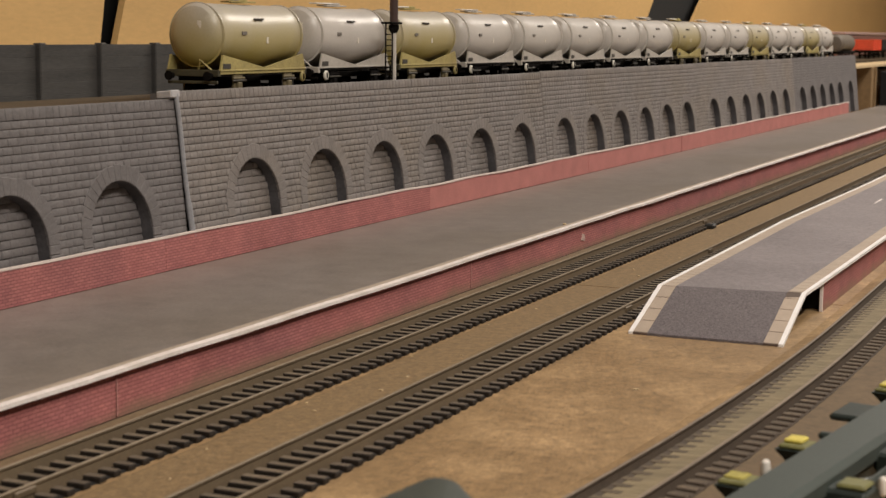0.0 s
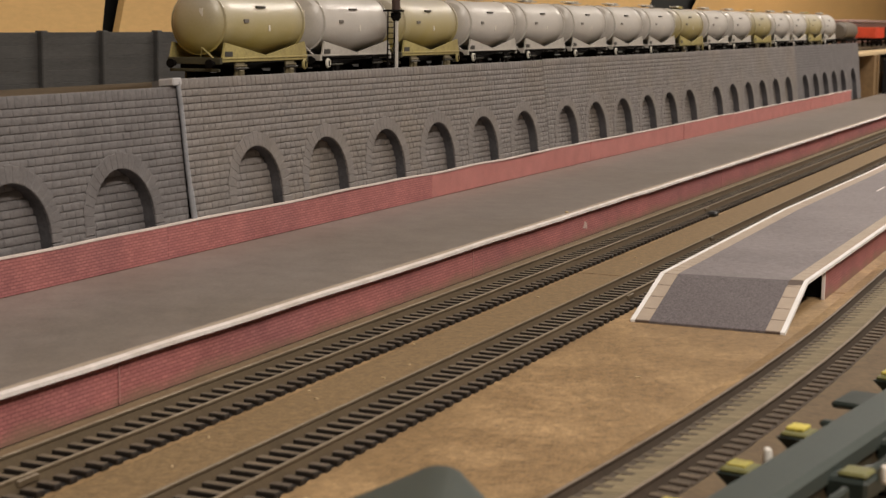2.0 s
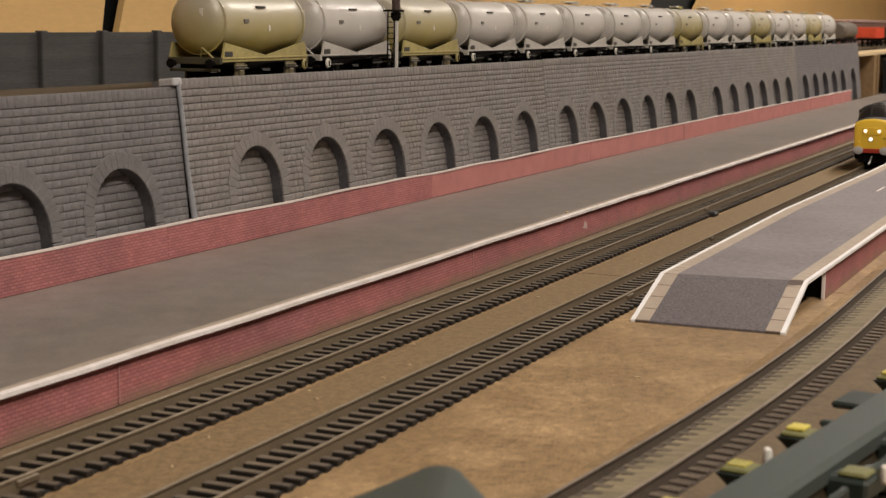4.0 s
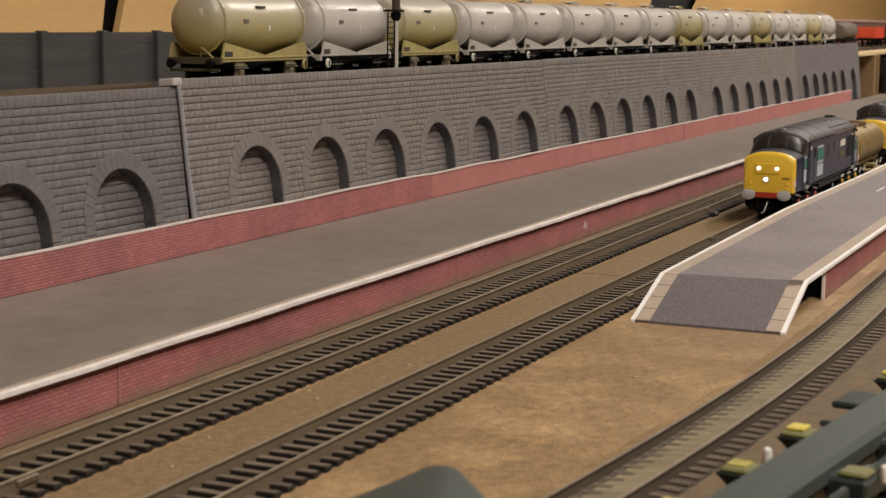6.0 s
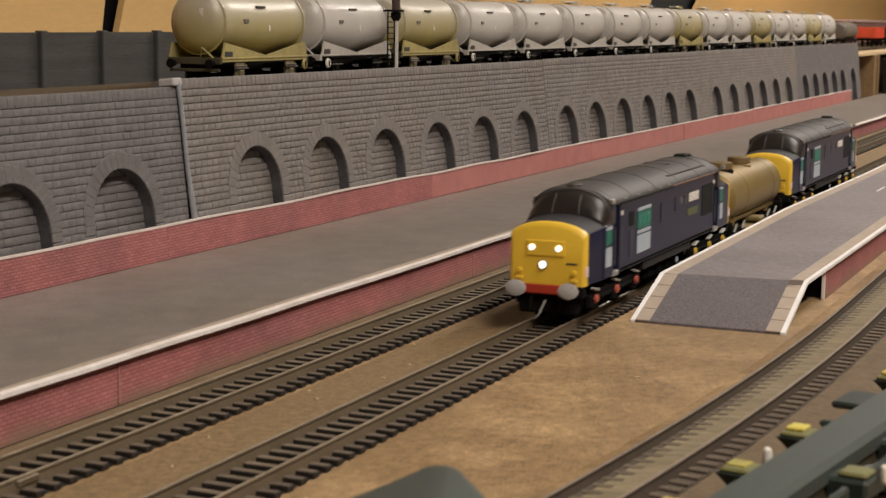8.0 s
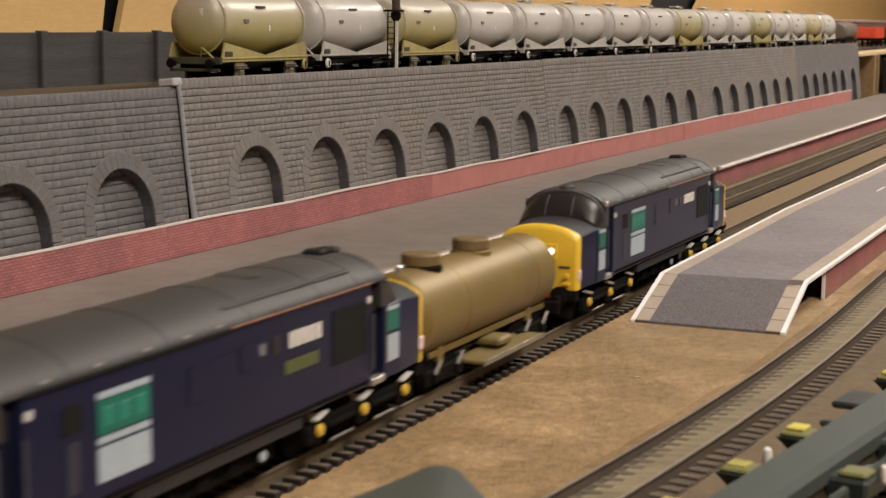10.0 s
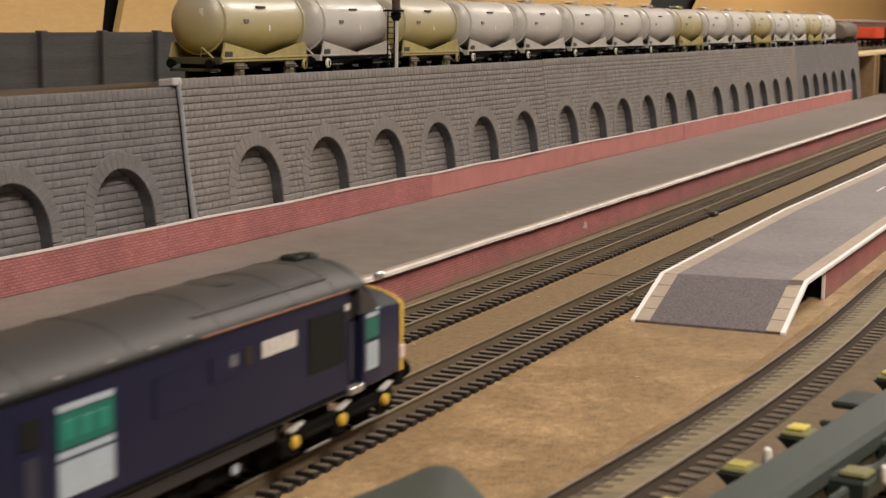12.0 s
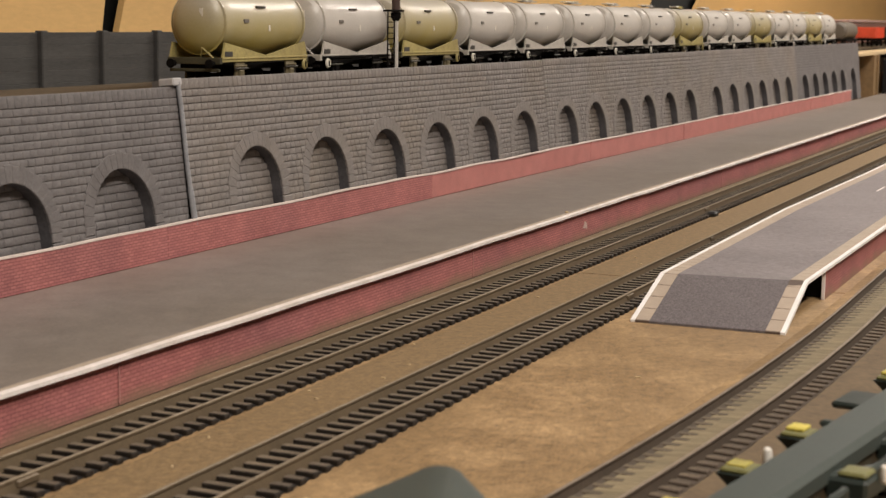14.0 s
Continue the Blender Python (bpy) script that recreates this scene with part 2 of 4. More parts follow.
# Black strip: the gap's shade as colour on the board.
part("foot_gap", Geo().box(-900, 2300, 79.0, 80.5, 0.01, 0.3), BLACK, pf, "black strip painting in shade at the platform's foot")


def wavy_strip(x0, x1, step, y0, y1, z0, z1, wob, seed):
    """A long strip whose edges wander a little."""
    rings = []
    n = int((x1 - x0) / step)
    for i in range(n + 1):
        x = x0 + (x1 - x0) * i / n
        w = wob * noise.noise(Vector((x * 0.011, seed, 0)))
        u = wob * noise.noise(Vector((x * 0.017, seed + 7.3, 2.0)))
        rings.append([(x, y0 + w, z0 + u), (x, y1 + w * 0.6, z0 + u), (x, y1 + w * 0.6, z1 + u), (x, y0 + w, z1 + u)])
    return Geo().loft(rings)


for x in (-217, 75, 560):
    part("seam", Geo().box(x - 0.18, x + 0.18, 80.45, 80.7, 1, 13.8), mat("pink_paper_seam", (0.46, 0.23, 0.21), 0.7), pf, "pale paper seam")
part("white_edge", wavy_strip(-900, 2300, 12, 78.7, 81.8, 15.2, 16.5, 0.38, 1.0), WHITE, pf, "worn white painted edge")
part("edging", Geo().box(-900, 2300, 81.8, 85.6, 15.6, 16.12), SLAB, pf, "buff paper edging")

SCUFF, CRUMB = (241, 6.1), (225, 86.1)
part("scuff", Geo().loft([[(SCUFF[0] - 3, 80.3, 6.0), (SCUFF[0] + 4, 80.3, 5.0), (SCUFF[0] + 2.5, 80.3, 9.0), (SCUFF[0], 80.3, 9.6)],
                          [(SCUFF[0] - 3, 80.62, 6.0), (SCUFF[0] + 4, 80.62, 5.0), (SCUFF[0] + 2.5, 80.62, 9.0), (SCUFF[0], 80.62, 9.6)]]),
     mat("torn_pale_paper", (0.50, 0.36, 0.32), 0.8, var=0.3, scale=300), pf, "pale torn patch of paper")
crumb = tagged(part("crumb", Geo().lathe([(0, 0.9), (0.5, 1.2), (0.9, 0.7)], (0, 0, 0), "z", 8, sy=0.8), PLYEDGE, m=mm(CRUMB[0], CRUMB[1], 16.0)),
               "tiny yellowish crumb on the platform", "crumb")

# low brick wall at the back of the platform
lw = thing("low_wall", "low red brick paper wall along the platform back", "wall", kind="structure")
xs = [-900, -380, -31, 258, 560, 830, 1130, 1430, 1722]
for i, (a, b) in enumerate(zip(xs, xs[1:])):
    dy = 0.5 * random.random()
    part("brick_face", Geo().box(a + 0.2, b - 0.2, 184.7 + dy, 186.2 + dy, 16.0, 30.8 + 0.4 * random.random(), 0.15),
         BRICK if a < 250 else FADED, lw, "" if a < 250 else "faded pink brick paper")
part("pale_edge", wavy_strip(-900, 1722, 14, 184.6, 186.6, 30.9, 31.7, 0.7, 4.0), mat("bare_card_edge", (0.66, 0.575, 0.53), 0.7, var=0.2, scale=100), lw, "bare card top edge")
# ---- retaining wall of moulded stone with blind arches ----
BATTER = math.degrees(math.atan2(7.0, 65.0))
WALL_M = mm(0, 186.4, 16.0, -BATTER, 0, 0)
DEPTH, R_IN, R_OUT = 6.0, 22.4, 29.4


def pillow(geo, x0, x1, z0, z1, back, front, tilt=0.0):
    """A moulded stone, open behind: undercut at the foot, bellied, falling back to the bed above; shallow at the side joints."""
    d = front - back
    prof = [(z0, back), (z0 + 0.12, back + 0.80 * d), (z0 + 0.55, front), (z1 - 1.0, front - 0.06 * d), (z1 - 0.30, back + 0.62 * d), (z1, back)]
    e = min(0.42, (x1 - x0) * 0.2)
    vs = []
    for x, k, t in ((x0, 0.50, -1), (x0 + e, 1.0, -1), (x1 - e, 1.0, 1), (x1, 0.50, 1)):
        vs += [(x, back + (y - back) * k * (1 + t * tilt), z) for z, y in prof]
    n = len(prof)
    geo.add(vs, [(a * n + i, (a + 1) * n + i, (a + 1) * n + i + 1, a * n + i + 1) for a in range(3) for i in range(n - 1)])


def half_width(z, r, spring):
    """Half the width of an arch of radius r at height z over the wall's foot."""
    if z <= spring:
        return r
    d = r * r - (z - spring) ** 2
    return math.sqrt(d) if d > 0 else 0.0


def free_spans(x0, x1, z, arches, r, spring):
    spans, a = [], x0
    for c in arches:
        h = half_width(z, r, spring)
        if h <= 0:
            continue
        if c - h > a:
            spans.append((a, c - h))
        a = max(a, c + h)
    if x1 > a:
        spans.append((a, x1))
    return spans


def wall_panel(x0, x1, top, arches, rng, parent, own, rel, STONE, SPRING):
    """Backing with arched recesses, stones in courses, a ring of voussoirs for each arch."""
    g = Geo()
    g.box(x0, x1, DEPTH + 0.05, DEPTH + 8, 0, top)
    cells = [x0] + [(a + b) / 2 for a, b in zip(arches, arches[1:])] + [x1]
    for c, a, b in zip(arches, cells, cells[1:]):
        pts = [(c - R_IN, 0)] + [(c + R_IN * math.cos(math.pi - math.pi * i / 20), SPRING + R_IN * math.sin(math.pi * i / 20))
                                 for i in range(21)] + [(c + R_IN, 0)]
        ups = [(a, 0)] + [(a, SPRING)] + [(a + (b - a) * i / 18, top) for i in range(19)] + [(b, SPRING)] + [(b, 0)]
        n = len(pts)
        vs = [(x, 0.0, z) for x, z in pts] + [(x, 0.0, z) for x, z in ups] + [(x, 0.0, z) for x, z in pts]
        g.add(vs[:2 * n], [(i, i + 1, n + i + 1, n + i) for i in range(n - 1)])
        part("arch_reveal", Geo().loft([[(x, y, z) for x, z in pts] for y in (-0.02, DEPTH * 0.5, DEPTH + 0.1)], cap=False, closed=False), WASH_SHADE, parent,
             "arch lining, dark wash with painted-in shade")
    g.box(x0, x1, 0, DEPTH + 8, top - 0.02, top)
    part("backing", g, MORTAR, parent)
    # stones in courses
    h = 3.335
    rows = int((top - 5.1) / h) + 1
    many = Geo()
    shapes = []
    for k in range(rows):
        z0, z1 = (top - 5.1, top) if k == 0 else (top - 5.1 - k * h, top - 5.1 - (k - 1) * h)
        for a, b in free_spans(x0, x1, (z0 + z1) / 2, arches, R_OUT - 1.0, SPRING):
            x = a
            while x < b - 0.3:
                w = rng.uniform(4.4, 6.6) if k else rng.uniform(4.0, 4.6)
                if b - (x + w) < 2.2:
                    w = b - x
                d = -rng.uniform(0.72, 1.05) * rel
                shapes.append((x, x + w, max(0, z0) + 0.16, z1, 0.02, d))
                x += w
    # recessed stonework in the arches
    for c in arches:
        z = 0.0
        while z < SPRING + R_IN:
            hh = half_width(z + 1.8, R_IN, SPRING)
            x = c - hh
            while hh and x < c + hh - 0.3:
                w = rng.uniform(5, 9)
                if c + hh - (x + w) < 2.5:
                    w = c + hh - x
                shapes.append((x, x + w, z + 0.16, z + 3.6, DEPTH + 0.06, DEPTH - rng.uniform(0.6, 0.9)))
                x += w
            z += 3.6
    mine = 0
    for s in shapes:
        if own and mine < own and 20 < s[3] and -60 < s[0] < 330 and rng.random() < 0.5:
            q = Geo()
            w, hgt = s[1] - s[0], s[3] - s[2]
            pillow(q, -w / 2, w / 2, -hgt / 2, hgt / 2, 0.02, s[5] if s[4] < 1 else s[5] - DEPTH, rng.uniform(-0.12, 0.12))
            st = new("stone", q.mesh("stone", STONE))
            st.parent = parent
            st.matrix_basis = mm((s[0] + s[1]) / 2, 0 if s[4] < 1 else DEPTH, (s[2] + s[3]) / 2)
            mine += 1
        else:
            pillow(many, s[0], s[1], s[2], s[3], s[4], s[5], rng.uniform(-0.12, 0.12))
    tagged(part("stonework", many, STONE, parent), kind="stuff")
    # voussoirs and the stepped jamb stones below them
    for c in arches:
        nv = 19
        for i in range(nv):
            a0, a1 = math.pi * i / nv, math.pi * (i + 1) / nv
            q = Geo()
            ro = R_OUT + (0.5 if i % 2 else 0)
            ring = lambda y, e: [(r * math.cos(t), y, SPRING + r * math.sin(t)) for r, t in
                                 ((R_IN + e, a0 + e / 40), (ro - e, a0 + e / 40), (ro - e, a1 - e / 40), (R_IN + e, a1 - e / 40))]
            q.loft([ring(0.4, 0), ring(-0.95 * rel, 0.0), ring(-1.2 * rel, 0.3)])
            part("voussoir", q, STONE, parent, m=mm(c, 0, 0), smooth=False)
        for sd in (-1, 1):
            z = 0
            for i in range(5):
                w = 8.6 if i % 2 else 6.6
                a, b = sorted((c + sd * R_IN, c + sd * (R_IN + w)))
                part("jamb_stone", Geo().box(-w / 2, w / 2, -1.25 * rel, 0.4, 0.15, SPRING / 5 - 0.05, 0.55 * rel), STONE, parent,
                     m=mm((a + b) / 2, 0, z), smooth=False)
                z += SPRING / 5


def build_walls():
    rng = random.Random(5)
    data = [(-8 - 450, -9, 77.0, [-425.5, -352, -278.5, -205, -131.2, -57.5], 0),
            (-6.5, 472, 80.4, [57.6, 131.1, 204.5, 278.5, 352, 427.5], 300),
            (473, 908, 81.2, [517, 586.6, 657.5, 728.5, 797.2, 866], 0),
            (909, 1364, 81.6, [968, 1037, 1106.5, 1173.5, 1243, 1311.5], 0),
            (1365, 1817, 82.0, [1413, 1479, 1544.5, 1610, 1675.5, 1761], 0)]
    for i, (a, b, top, arches, own) in enumerate(data):
        arches = [x - 1.2 for x in arches]
        w = thing("retaining_wall", "grey moulded stone retaining wall with blind arches", "wall", WALL_M,
                  kind="structure", group="retaining wall panels")
        wall_panel(a, b, top, arches, rng, w, own, (0.66, 0.78, 0.62, 0.42, 0.35)[i], DSTONE if i in (0, 4) else MATS["grey_moulded_stone"], 20.7 if i == 0 else 23.0)


build_walls()
g = Geo()
rings = []
for z in range(13, 80, 3):
    x = -8.6 + 0.03 * (80 - z) + 0.35 * math.sin(z * 0.12)
    r_ = 1.15 if z > 30 else 1.5
    rings.append([(x + r_ * math.cos(k * math.pi / 6), -1.4 + r_ * math.sin(k * math.pi / 6), z) for k in range(12)])
g.loft(rings)
dp = thing("drain_pipe", "pale grey drain pipe down the joint of the stone wall", "pipe", WALL_M)
part("pipe", g, PIPE, dp)
part("cap", Geo().box(-13.5, -6.2, -2.4, 6, 77.2, 80.9, 0.6), mat("pale_lead_cap", (0.42, 0.41, 0.42), 0.5, var=0.2), dp, "pale grey flat cap")

# ---- upper level ----
ud = thing("upper_deck", "raised timber deck behind the stone wall carrying a track", "deck", kind="structure")
part("deck", Geo().box(-900, 3700, 204, 420, 77, 82.5, 0.3), PLYEDGE, ud)
part("deck_end", Geo().box(1822, 3700, 193.5, 204, 77, 81.5, 0.4), PLYEDGE, ud, "pale timber edge")
part("scatter", Geo().box(-900, 1816, 205, 419, 82.5, 83.2), BALLAST, ud, "brown painted track bed")
part("bank", Geo().box(-900, 1816, 254, 302, 83.2, 87.8, 0.8), mat("rough_brown_ground", (0.085, 0.056, 0.028), 0.9, var=0.4, scale=120, fine=500, bump=0.6), ud, "rough brown ground")
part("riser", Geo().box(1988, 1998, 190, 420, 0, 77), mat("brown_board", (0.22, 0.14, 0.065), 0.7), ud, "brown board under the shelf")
part("post", Geo().box(1966, 1986, 193, 300, 0, 77, 0.5), MATS["brown_board"], ud, "brown board end")
# Solid black block in place of the shaded opening.
part("dark_opening", Geo().box(2010, 2900, 90, 186, 0.5, 70, 1), BLACK, ud, "black block for the shade under the shelf")

# ---- back boards ----
bs_ = thing("backdrop", "bare tan plywood backboards with dark gaps between the sheets", "backboard", kind="structure")
def slant(x0b, x1b, x0t, x1t):
    return Geo().loft([[(x0b, 421, 60), (x1b, 421, 60), (x1b, 426, 60), (x0b, 426, 60)],
                       [(x0t, 421, 330), (x1t, 421, 330), (x1t, 426, 330), (x0t, 426, 330)]])
part("sheet", slant(-900, 240, -900, 292), PLY, bs_)
part("sheet", slant(250, 1400, 345, 1700), PLY, bs_)
part("sheet", slant(1600, 4500, 2020, 4500), mat("brown_plywood", (0.50, 0.315, 0.125), 0.6, var=0.10, scale=14, fine=500, bump=0.08, stretch=(0.3, 1, 1)), bs_, "browner plywood sheet")
# Black sheet makes the slots between the boards look unlit.
part("void", Geo().box(-900, 4500, 445, 450, 40, 340), BLACK, bs_, "black sheet for the unlit space behind the boards")

fe = thing("fence", "dark slate grey panelled fence with upright posts", "fence")
for i in range(38):
    x = -118 + i * 52
    part("post", Geo().box(x - 2.6, x + 2.6, 303, 308, 82.5, 116.6, 0.6), FENCE, fe)
    for k in range(5):
        part("board", Geo().box(x + 2.6, x + 49.4, 306, 307.6, 83.2 + k * 6.5, 89.68 + k * 6.5, 0.12), FENCE, fe)
# dull vehicles standing far back on the deck
cv = thing("coach", "dull maroon brown coach standing far back", "coach", mm(2640, 296, 83.2))
part("body", Geo().box(-420, 420, -17, 17, 8, 43, 1.5), mat("dull_maroon", (0.16, 0.075, 0.06), 0.6), cv)
part("roof", Geo().box(-420, 420, -17.5, 17.5, 43, 50, 2.5), mat("pinkish_grey_roof", (0.26, 0.17, 0.15), 0.7), cv, "pinkish grey roof")
part("underframe", Geo().box(-415, 415, -13, 13, 0, 8), mat("sooty_underframe", (0.010, 0.009, 0.009), 0.6, var=0.3, scale=150), cv)
# ---- tracks ----
def centre_straight(y):
    return lambda x: (y, 0.0)


def curve3(x):
    """Third track: a wide bend that runs out straight beside the island platform."""
    if x > 50:
        return -108.6, 0.0
    return -108.6 + (x - 50) ** 2 / 5600.0, (x - 50) / 2800.0


def colour_tops(me, m_, least=0.85):
    """Faces that look up take m_: dust on the nose hoods; on sleepers, painted-in light against shaded sides."""
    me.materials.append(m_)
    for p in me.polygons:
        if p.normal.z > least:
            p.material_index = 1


def track(label, line, x0, x1, z, bed=0, own=0, sl_mat=None, pitch=7.05, side=None, head=None, top=None):
    t = thing("track", label, "railway track", mm(0, 0, z))
    smesh = Geo().box(-1.7, 1.7, -15, 15, 0, 1.9, 0.3)
    if bed:
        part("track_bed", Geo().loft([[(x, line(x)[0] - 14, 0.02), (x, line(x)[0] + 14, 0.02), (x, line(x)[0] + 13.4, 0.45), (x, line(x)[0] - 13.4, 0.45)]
                                      for x in range(int(x0), int(x1) + 1, 20)]), BED, t, "near-black bed under the sleepers")
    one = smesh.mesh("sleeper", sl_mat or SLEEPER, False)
    colour_tops(one, top or LIT_TOP)
    rest = Geo()
    n = int((x1 - x0) / pitch)
    made = 0
    for i in range(n):
        x = x0 + (i + 0.5) * pitch
        y, s = line(x)
        a = math.degrees(math.atan(s)) + random.uniform(-0.7, 0.7)
        if made < own and -330 < x:
            ob = new("sleeper", one)
            ob.parent, ob.matrix_basis = t, mm(x, y, 0, 0, 0, a)
            made += 1
        else:
            m = pose(x, y, 0, 0, 0, a)
            rest.add([tuple(m @ Vector(v)) for v in smesh.v], smesh.f)
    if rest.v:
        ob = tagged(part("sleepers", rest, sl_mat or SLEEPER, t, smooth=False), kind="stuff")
        colour_tops(ob.data, top or LIT_TOP)
    for sd in (-8.25, 8.25):
        web, crown = [], []
        steps = max(2, int((x1 - x0) / 25))
        for i in range(steps + 1):
            x = x0 + (x1 - x0) * i / steps
            y, s = line(x)
            q = y + sd
            web.append([(x, q - 1.15, 0.9), (x, q + 1.15, 0.9), (x, q + 0.9, 2.2), (x, q + 0.4, 3.9), (x, q + 0.65, 4.2),
                        (x, q + 0.65, 4.85), (x, q - 0.65, 4.85), (x, q - 0.65, 4.2), (x, q - 0.4, 3.9), (x, q - 0.9, 2.2)])
            crown.append([(x, q - 0.6, 4.8), (x, q + 0.6, 4.8), (x, q + 0.45, 5.0), (x, q - 0.45, 5.0)])
        r = part("rail", Geo().loft(web), side or RAILSIDE, t)
        part("rail_head", Geo().loft(crown), head or RAILTOP, r, "worn pale rail head")
    return t


track("weathered track with dark sleepers beside the long platform", centre_straight(55.8), -417.4, 2300, 0, bed=1, own=300)
track("weathered track with dark sleepers on bare hardboard", centre_straight(0.0), -420, 2300, 0, bed=1, own=300)
# On the bend too, sleeper tops are painted lit and their sides darker.
track("curving weathered track with pale brown sleepers", curve3, -420, 1500, 0, bed=1, own=200,
      sl_mat=mat("brown_plastic_sleeper", (0.066, 0.046, 0.031), 0.8, var=0.3, scale=160),
      top=mat("pale_lit_sleeper_top", (0.092, 0.067, 0.040), 0.8, var=0.35, scale=160, rnd=0.2, dirt=(0.09, 0.062, 0.042), amount=0.6),
      side=mat("rusty_dark_rail", (0.052, 0.036, 0.024), 0.7, var=0.3, scale=80), head=mat("dull_rail_head", (0.25, 0.20, 0.155), 0.5, metal=0.3))
track("upper level track behind the stone wall", centre_straight(237.0), -800, 2500, 83.2)
t3 = bpy.data.objects["track.002"]


def filler(name, y0, y1, za, zb, m_, label):
    """A strip along the bend; za and zb are its heights at y0 and y1."""
    rings = []
    for x in range(-400, 1500, 10):
        c = curve3(x)[0]
        w = 0.5 * noise.noise(Vector((x * 0.08, y0, 1.0)))
        rings.append([(x, c + y0, 0.1), (x, c + y1 + w, 0.1), (x, c + y1 + w, zb), (x, c + y0, za)])
    part(name, Geo().loft(rings), m_, t3, label)


filler("infill", -7.2, 5.2, 2.3, 1.72, mat("pale_dusty_filler", (0.200, 0.158, 0.092), 0.8, var=0.45, scale=70, fine=420, bump=0.5, stretch=(2.5, 0.4, 1), dirt=(0.14, 0.105, 0.06), amount=0.8, dscale=45), "pale brown filler between the rails")
filler("inner_edge", 4.2, 7.2, 1.2, 1.9, mat("dark_brown_filler", (0.060, 0.042, 0.028), 0.85, var=0.3, scale=120), "dark brown filler along the rail")
filler("shoulder", 9.3, 16.0, 3.3, 2.0, HARDBOARD, "tan shoulder beside the rail")
filler("outer_fill", -15.4, -9.4, 1.1, 1.3, MATS["dark_brown_filler"], "dark brown filler outside the rail")

filler("stained_strip", -46, -15.5, 0.35, 0.9, mat("darker_brown_board", (0.118, 0.078, 0.040), 0.8, var=0.3, scale=120, fine=500), "darker brown board beside the track")

# rail joiners, a dark lump by the rail and wood chips
for x, y in ((42, -8.25), (-306, 47.55), (388, 47.5), (250, 8.25)):
    part("rail_joiner", Geo().box(x - 4.5, x + 4.5, y - 1.35, y + 1.35, 2.2, 4.4, 0.4), RAILSIDE, bpy.data.objects["track.001" if abs(y) < 10 else "track"])
lump = tagged(part("insulator", Geo().box(-4.5, 4.5, -3, 3, 0, 3.4, 1.0), mat("black_plastic", (0.012, 0.011, 0.011), 0.6), m=mm(379, 40.5, 0)),
              "small black plastic block beside the rail", "block")
rc = random.Random(11)
for i in range(26):
    x, y = rc.uniform(-280, 420), rc.choice((rc.uniform(18, 38), rc.uniform(-80, -20)))
    if x > -4 and y < 0:
        continue
    s_ = rc.uniform(0.4, 1.1)
    chip = part("wood_chip", Geo().box(-s_, s_, -s_ * 0.5, s_ * 0.5, 0, s_ * 0.35, s_ * 0.1), PLYEDGE, m=mm(x, y, 0.3 if y > 0 else 0.0, 0, 0, rc.uniform(0, 180)))
    tagged(chip, "tiny pale wood chip on the hardboard", "wood chip", "loose wood chips")

# ---- island platform with a ramped end ----
ip = thing("island_platform", "grey paper island platform with ramped end and white edges", "platform")
LE = [(0, -22.2, 1.0), (38, -23.6, 15.6), (311, -19.6, 15.6), (560, -24, 15.6), (1500, -30, 15.6)]
RE = [(0, -86.8, 1.0), (44, -86.8, 15.6), (311, -87.8, 15.6), (560, -89, 15.6), (1500, -92, 15.6)]


def deck_strip(f0, f1, k0, k1, z0, z1):
    rings = []
    for a, b in list(zip(LE, RE))[k0:k1]:
        p = [a[i] + (b[i] - a[i]) * f0 for i in range(3)]
        q = [a[i] + (b[i] - a[i]) * f1 for i in range(3)]
        rings.append([(p[0], p[1], p[2] + z0), (q[0], q[1], q[2] + z0), (q[0], q[1], q[2] + z1), (p[0], p[1], p[2] + z1)])
    return Geo().loft(rings)


part("ramp", deck_strip(0.125, 0.875, 0, 2, -1.0, 0), TARMAC3, ip, "dark grey paper ramp")
part("surface", deck_strip(0.125, 0.875, 1, 5, -1.0, 0), TARMAC2, ip, "grey paper surface")
def edge_point(line, x):
    for p, q in zip(line, line[1:]):
        if x <= q[0]:
            f = (x - p[0]) / (q[0] - p[0])
            return [p[i] + (q[i] - p[i]) * f for i in range(3)]
    return list(line[-1])


def edging_slab(f0, f1, s0, s1):
    """One buff slab between two cross lines of the deck; s runs along it."""
    rings = []
    for s in (s0, s1):
        a, b = edge_point(LE, s), edge_point(RE, s * 1.0)
        p = [a[i] + (b[i] - a[i]) * f0 for i in range(3)]
        q = [a[i] + (b[i] - a[i]) * f1 for i in range(3)]
        z = (p[2] + q[2]) / 2
        rings.append([(p[0], p[1], z - 0.9), (q[0], q[1], z - 0.9), (q[0], q[1], z + 0.03), (p[0], p[1], z + 0.03)])
    return Geo().loft(rings)


cuts = [0.3, 9.5, 19, 28.5, 38] + [47 + 9 * i for i in range(60)]
for a, b in zip(cuts, cuts[1:]):
    for f0, f1 in ((0.03, 0.125), (0.875, 0.97)):
        part("edging_slab", edging_slab(f0, f1, a + 0.26, b - 0.26), SLAB, ip)
for f0, f1 in ((0.03, 0.125), (0.875, 0.97)):
    part("edging_bed", deck_strip(f0, f1, 0, 5, -1.2, -0.12), mat("brown_joint", (0.10, 0.07, 0.055), 0.8), ip)
    part("edging", edging_slab(f0, f1, cuts[-1], 1499), SLAB, ip)
part("scuff", Geo().box(441, 474, -53.4, -52.2, 15.5, 15.63), WHITE, ip, "pale scuff mark")
for nm, a, b in (("white_edge", 0.0, 0.03), ("white_edge", 0.97, 1.0)):
    part(nm, deck_strip(a, b, 0, 5, -1.3, 0.06), CLEANW, ip, "white painted edge")
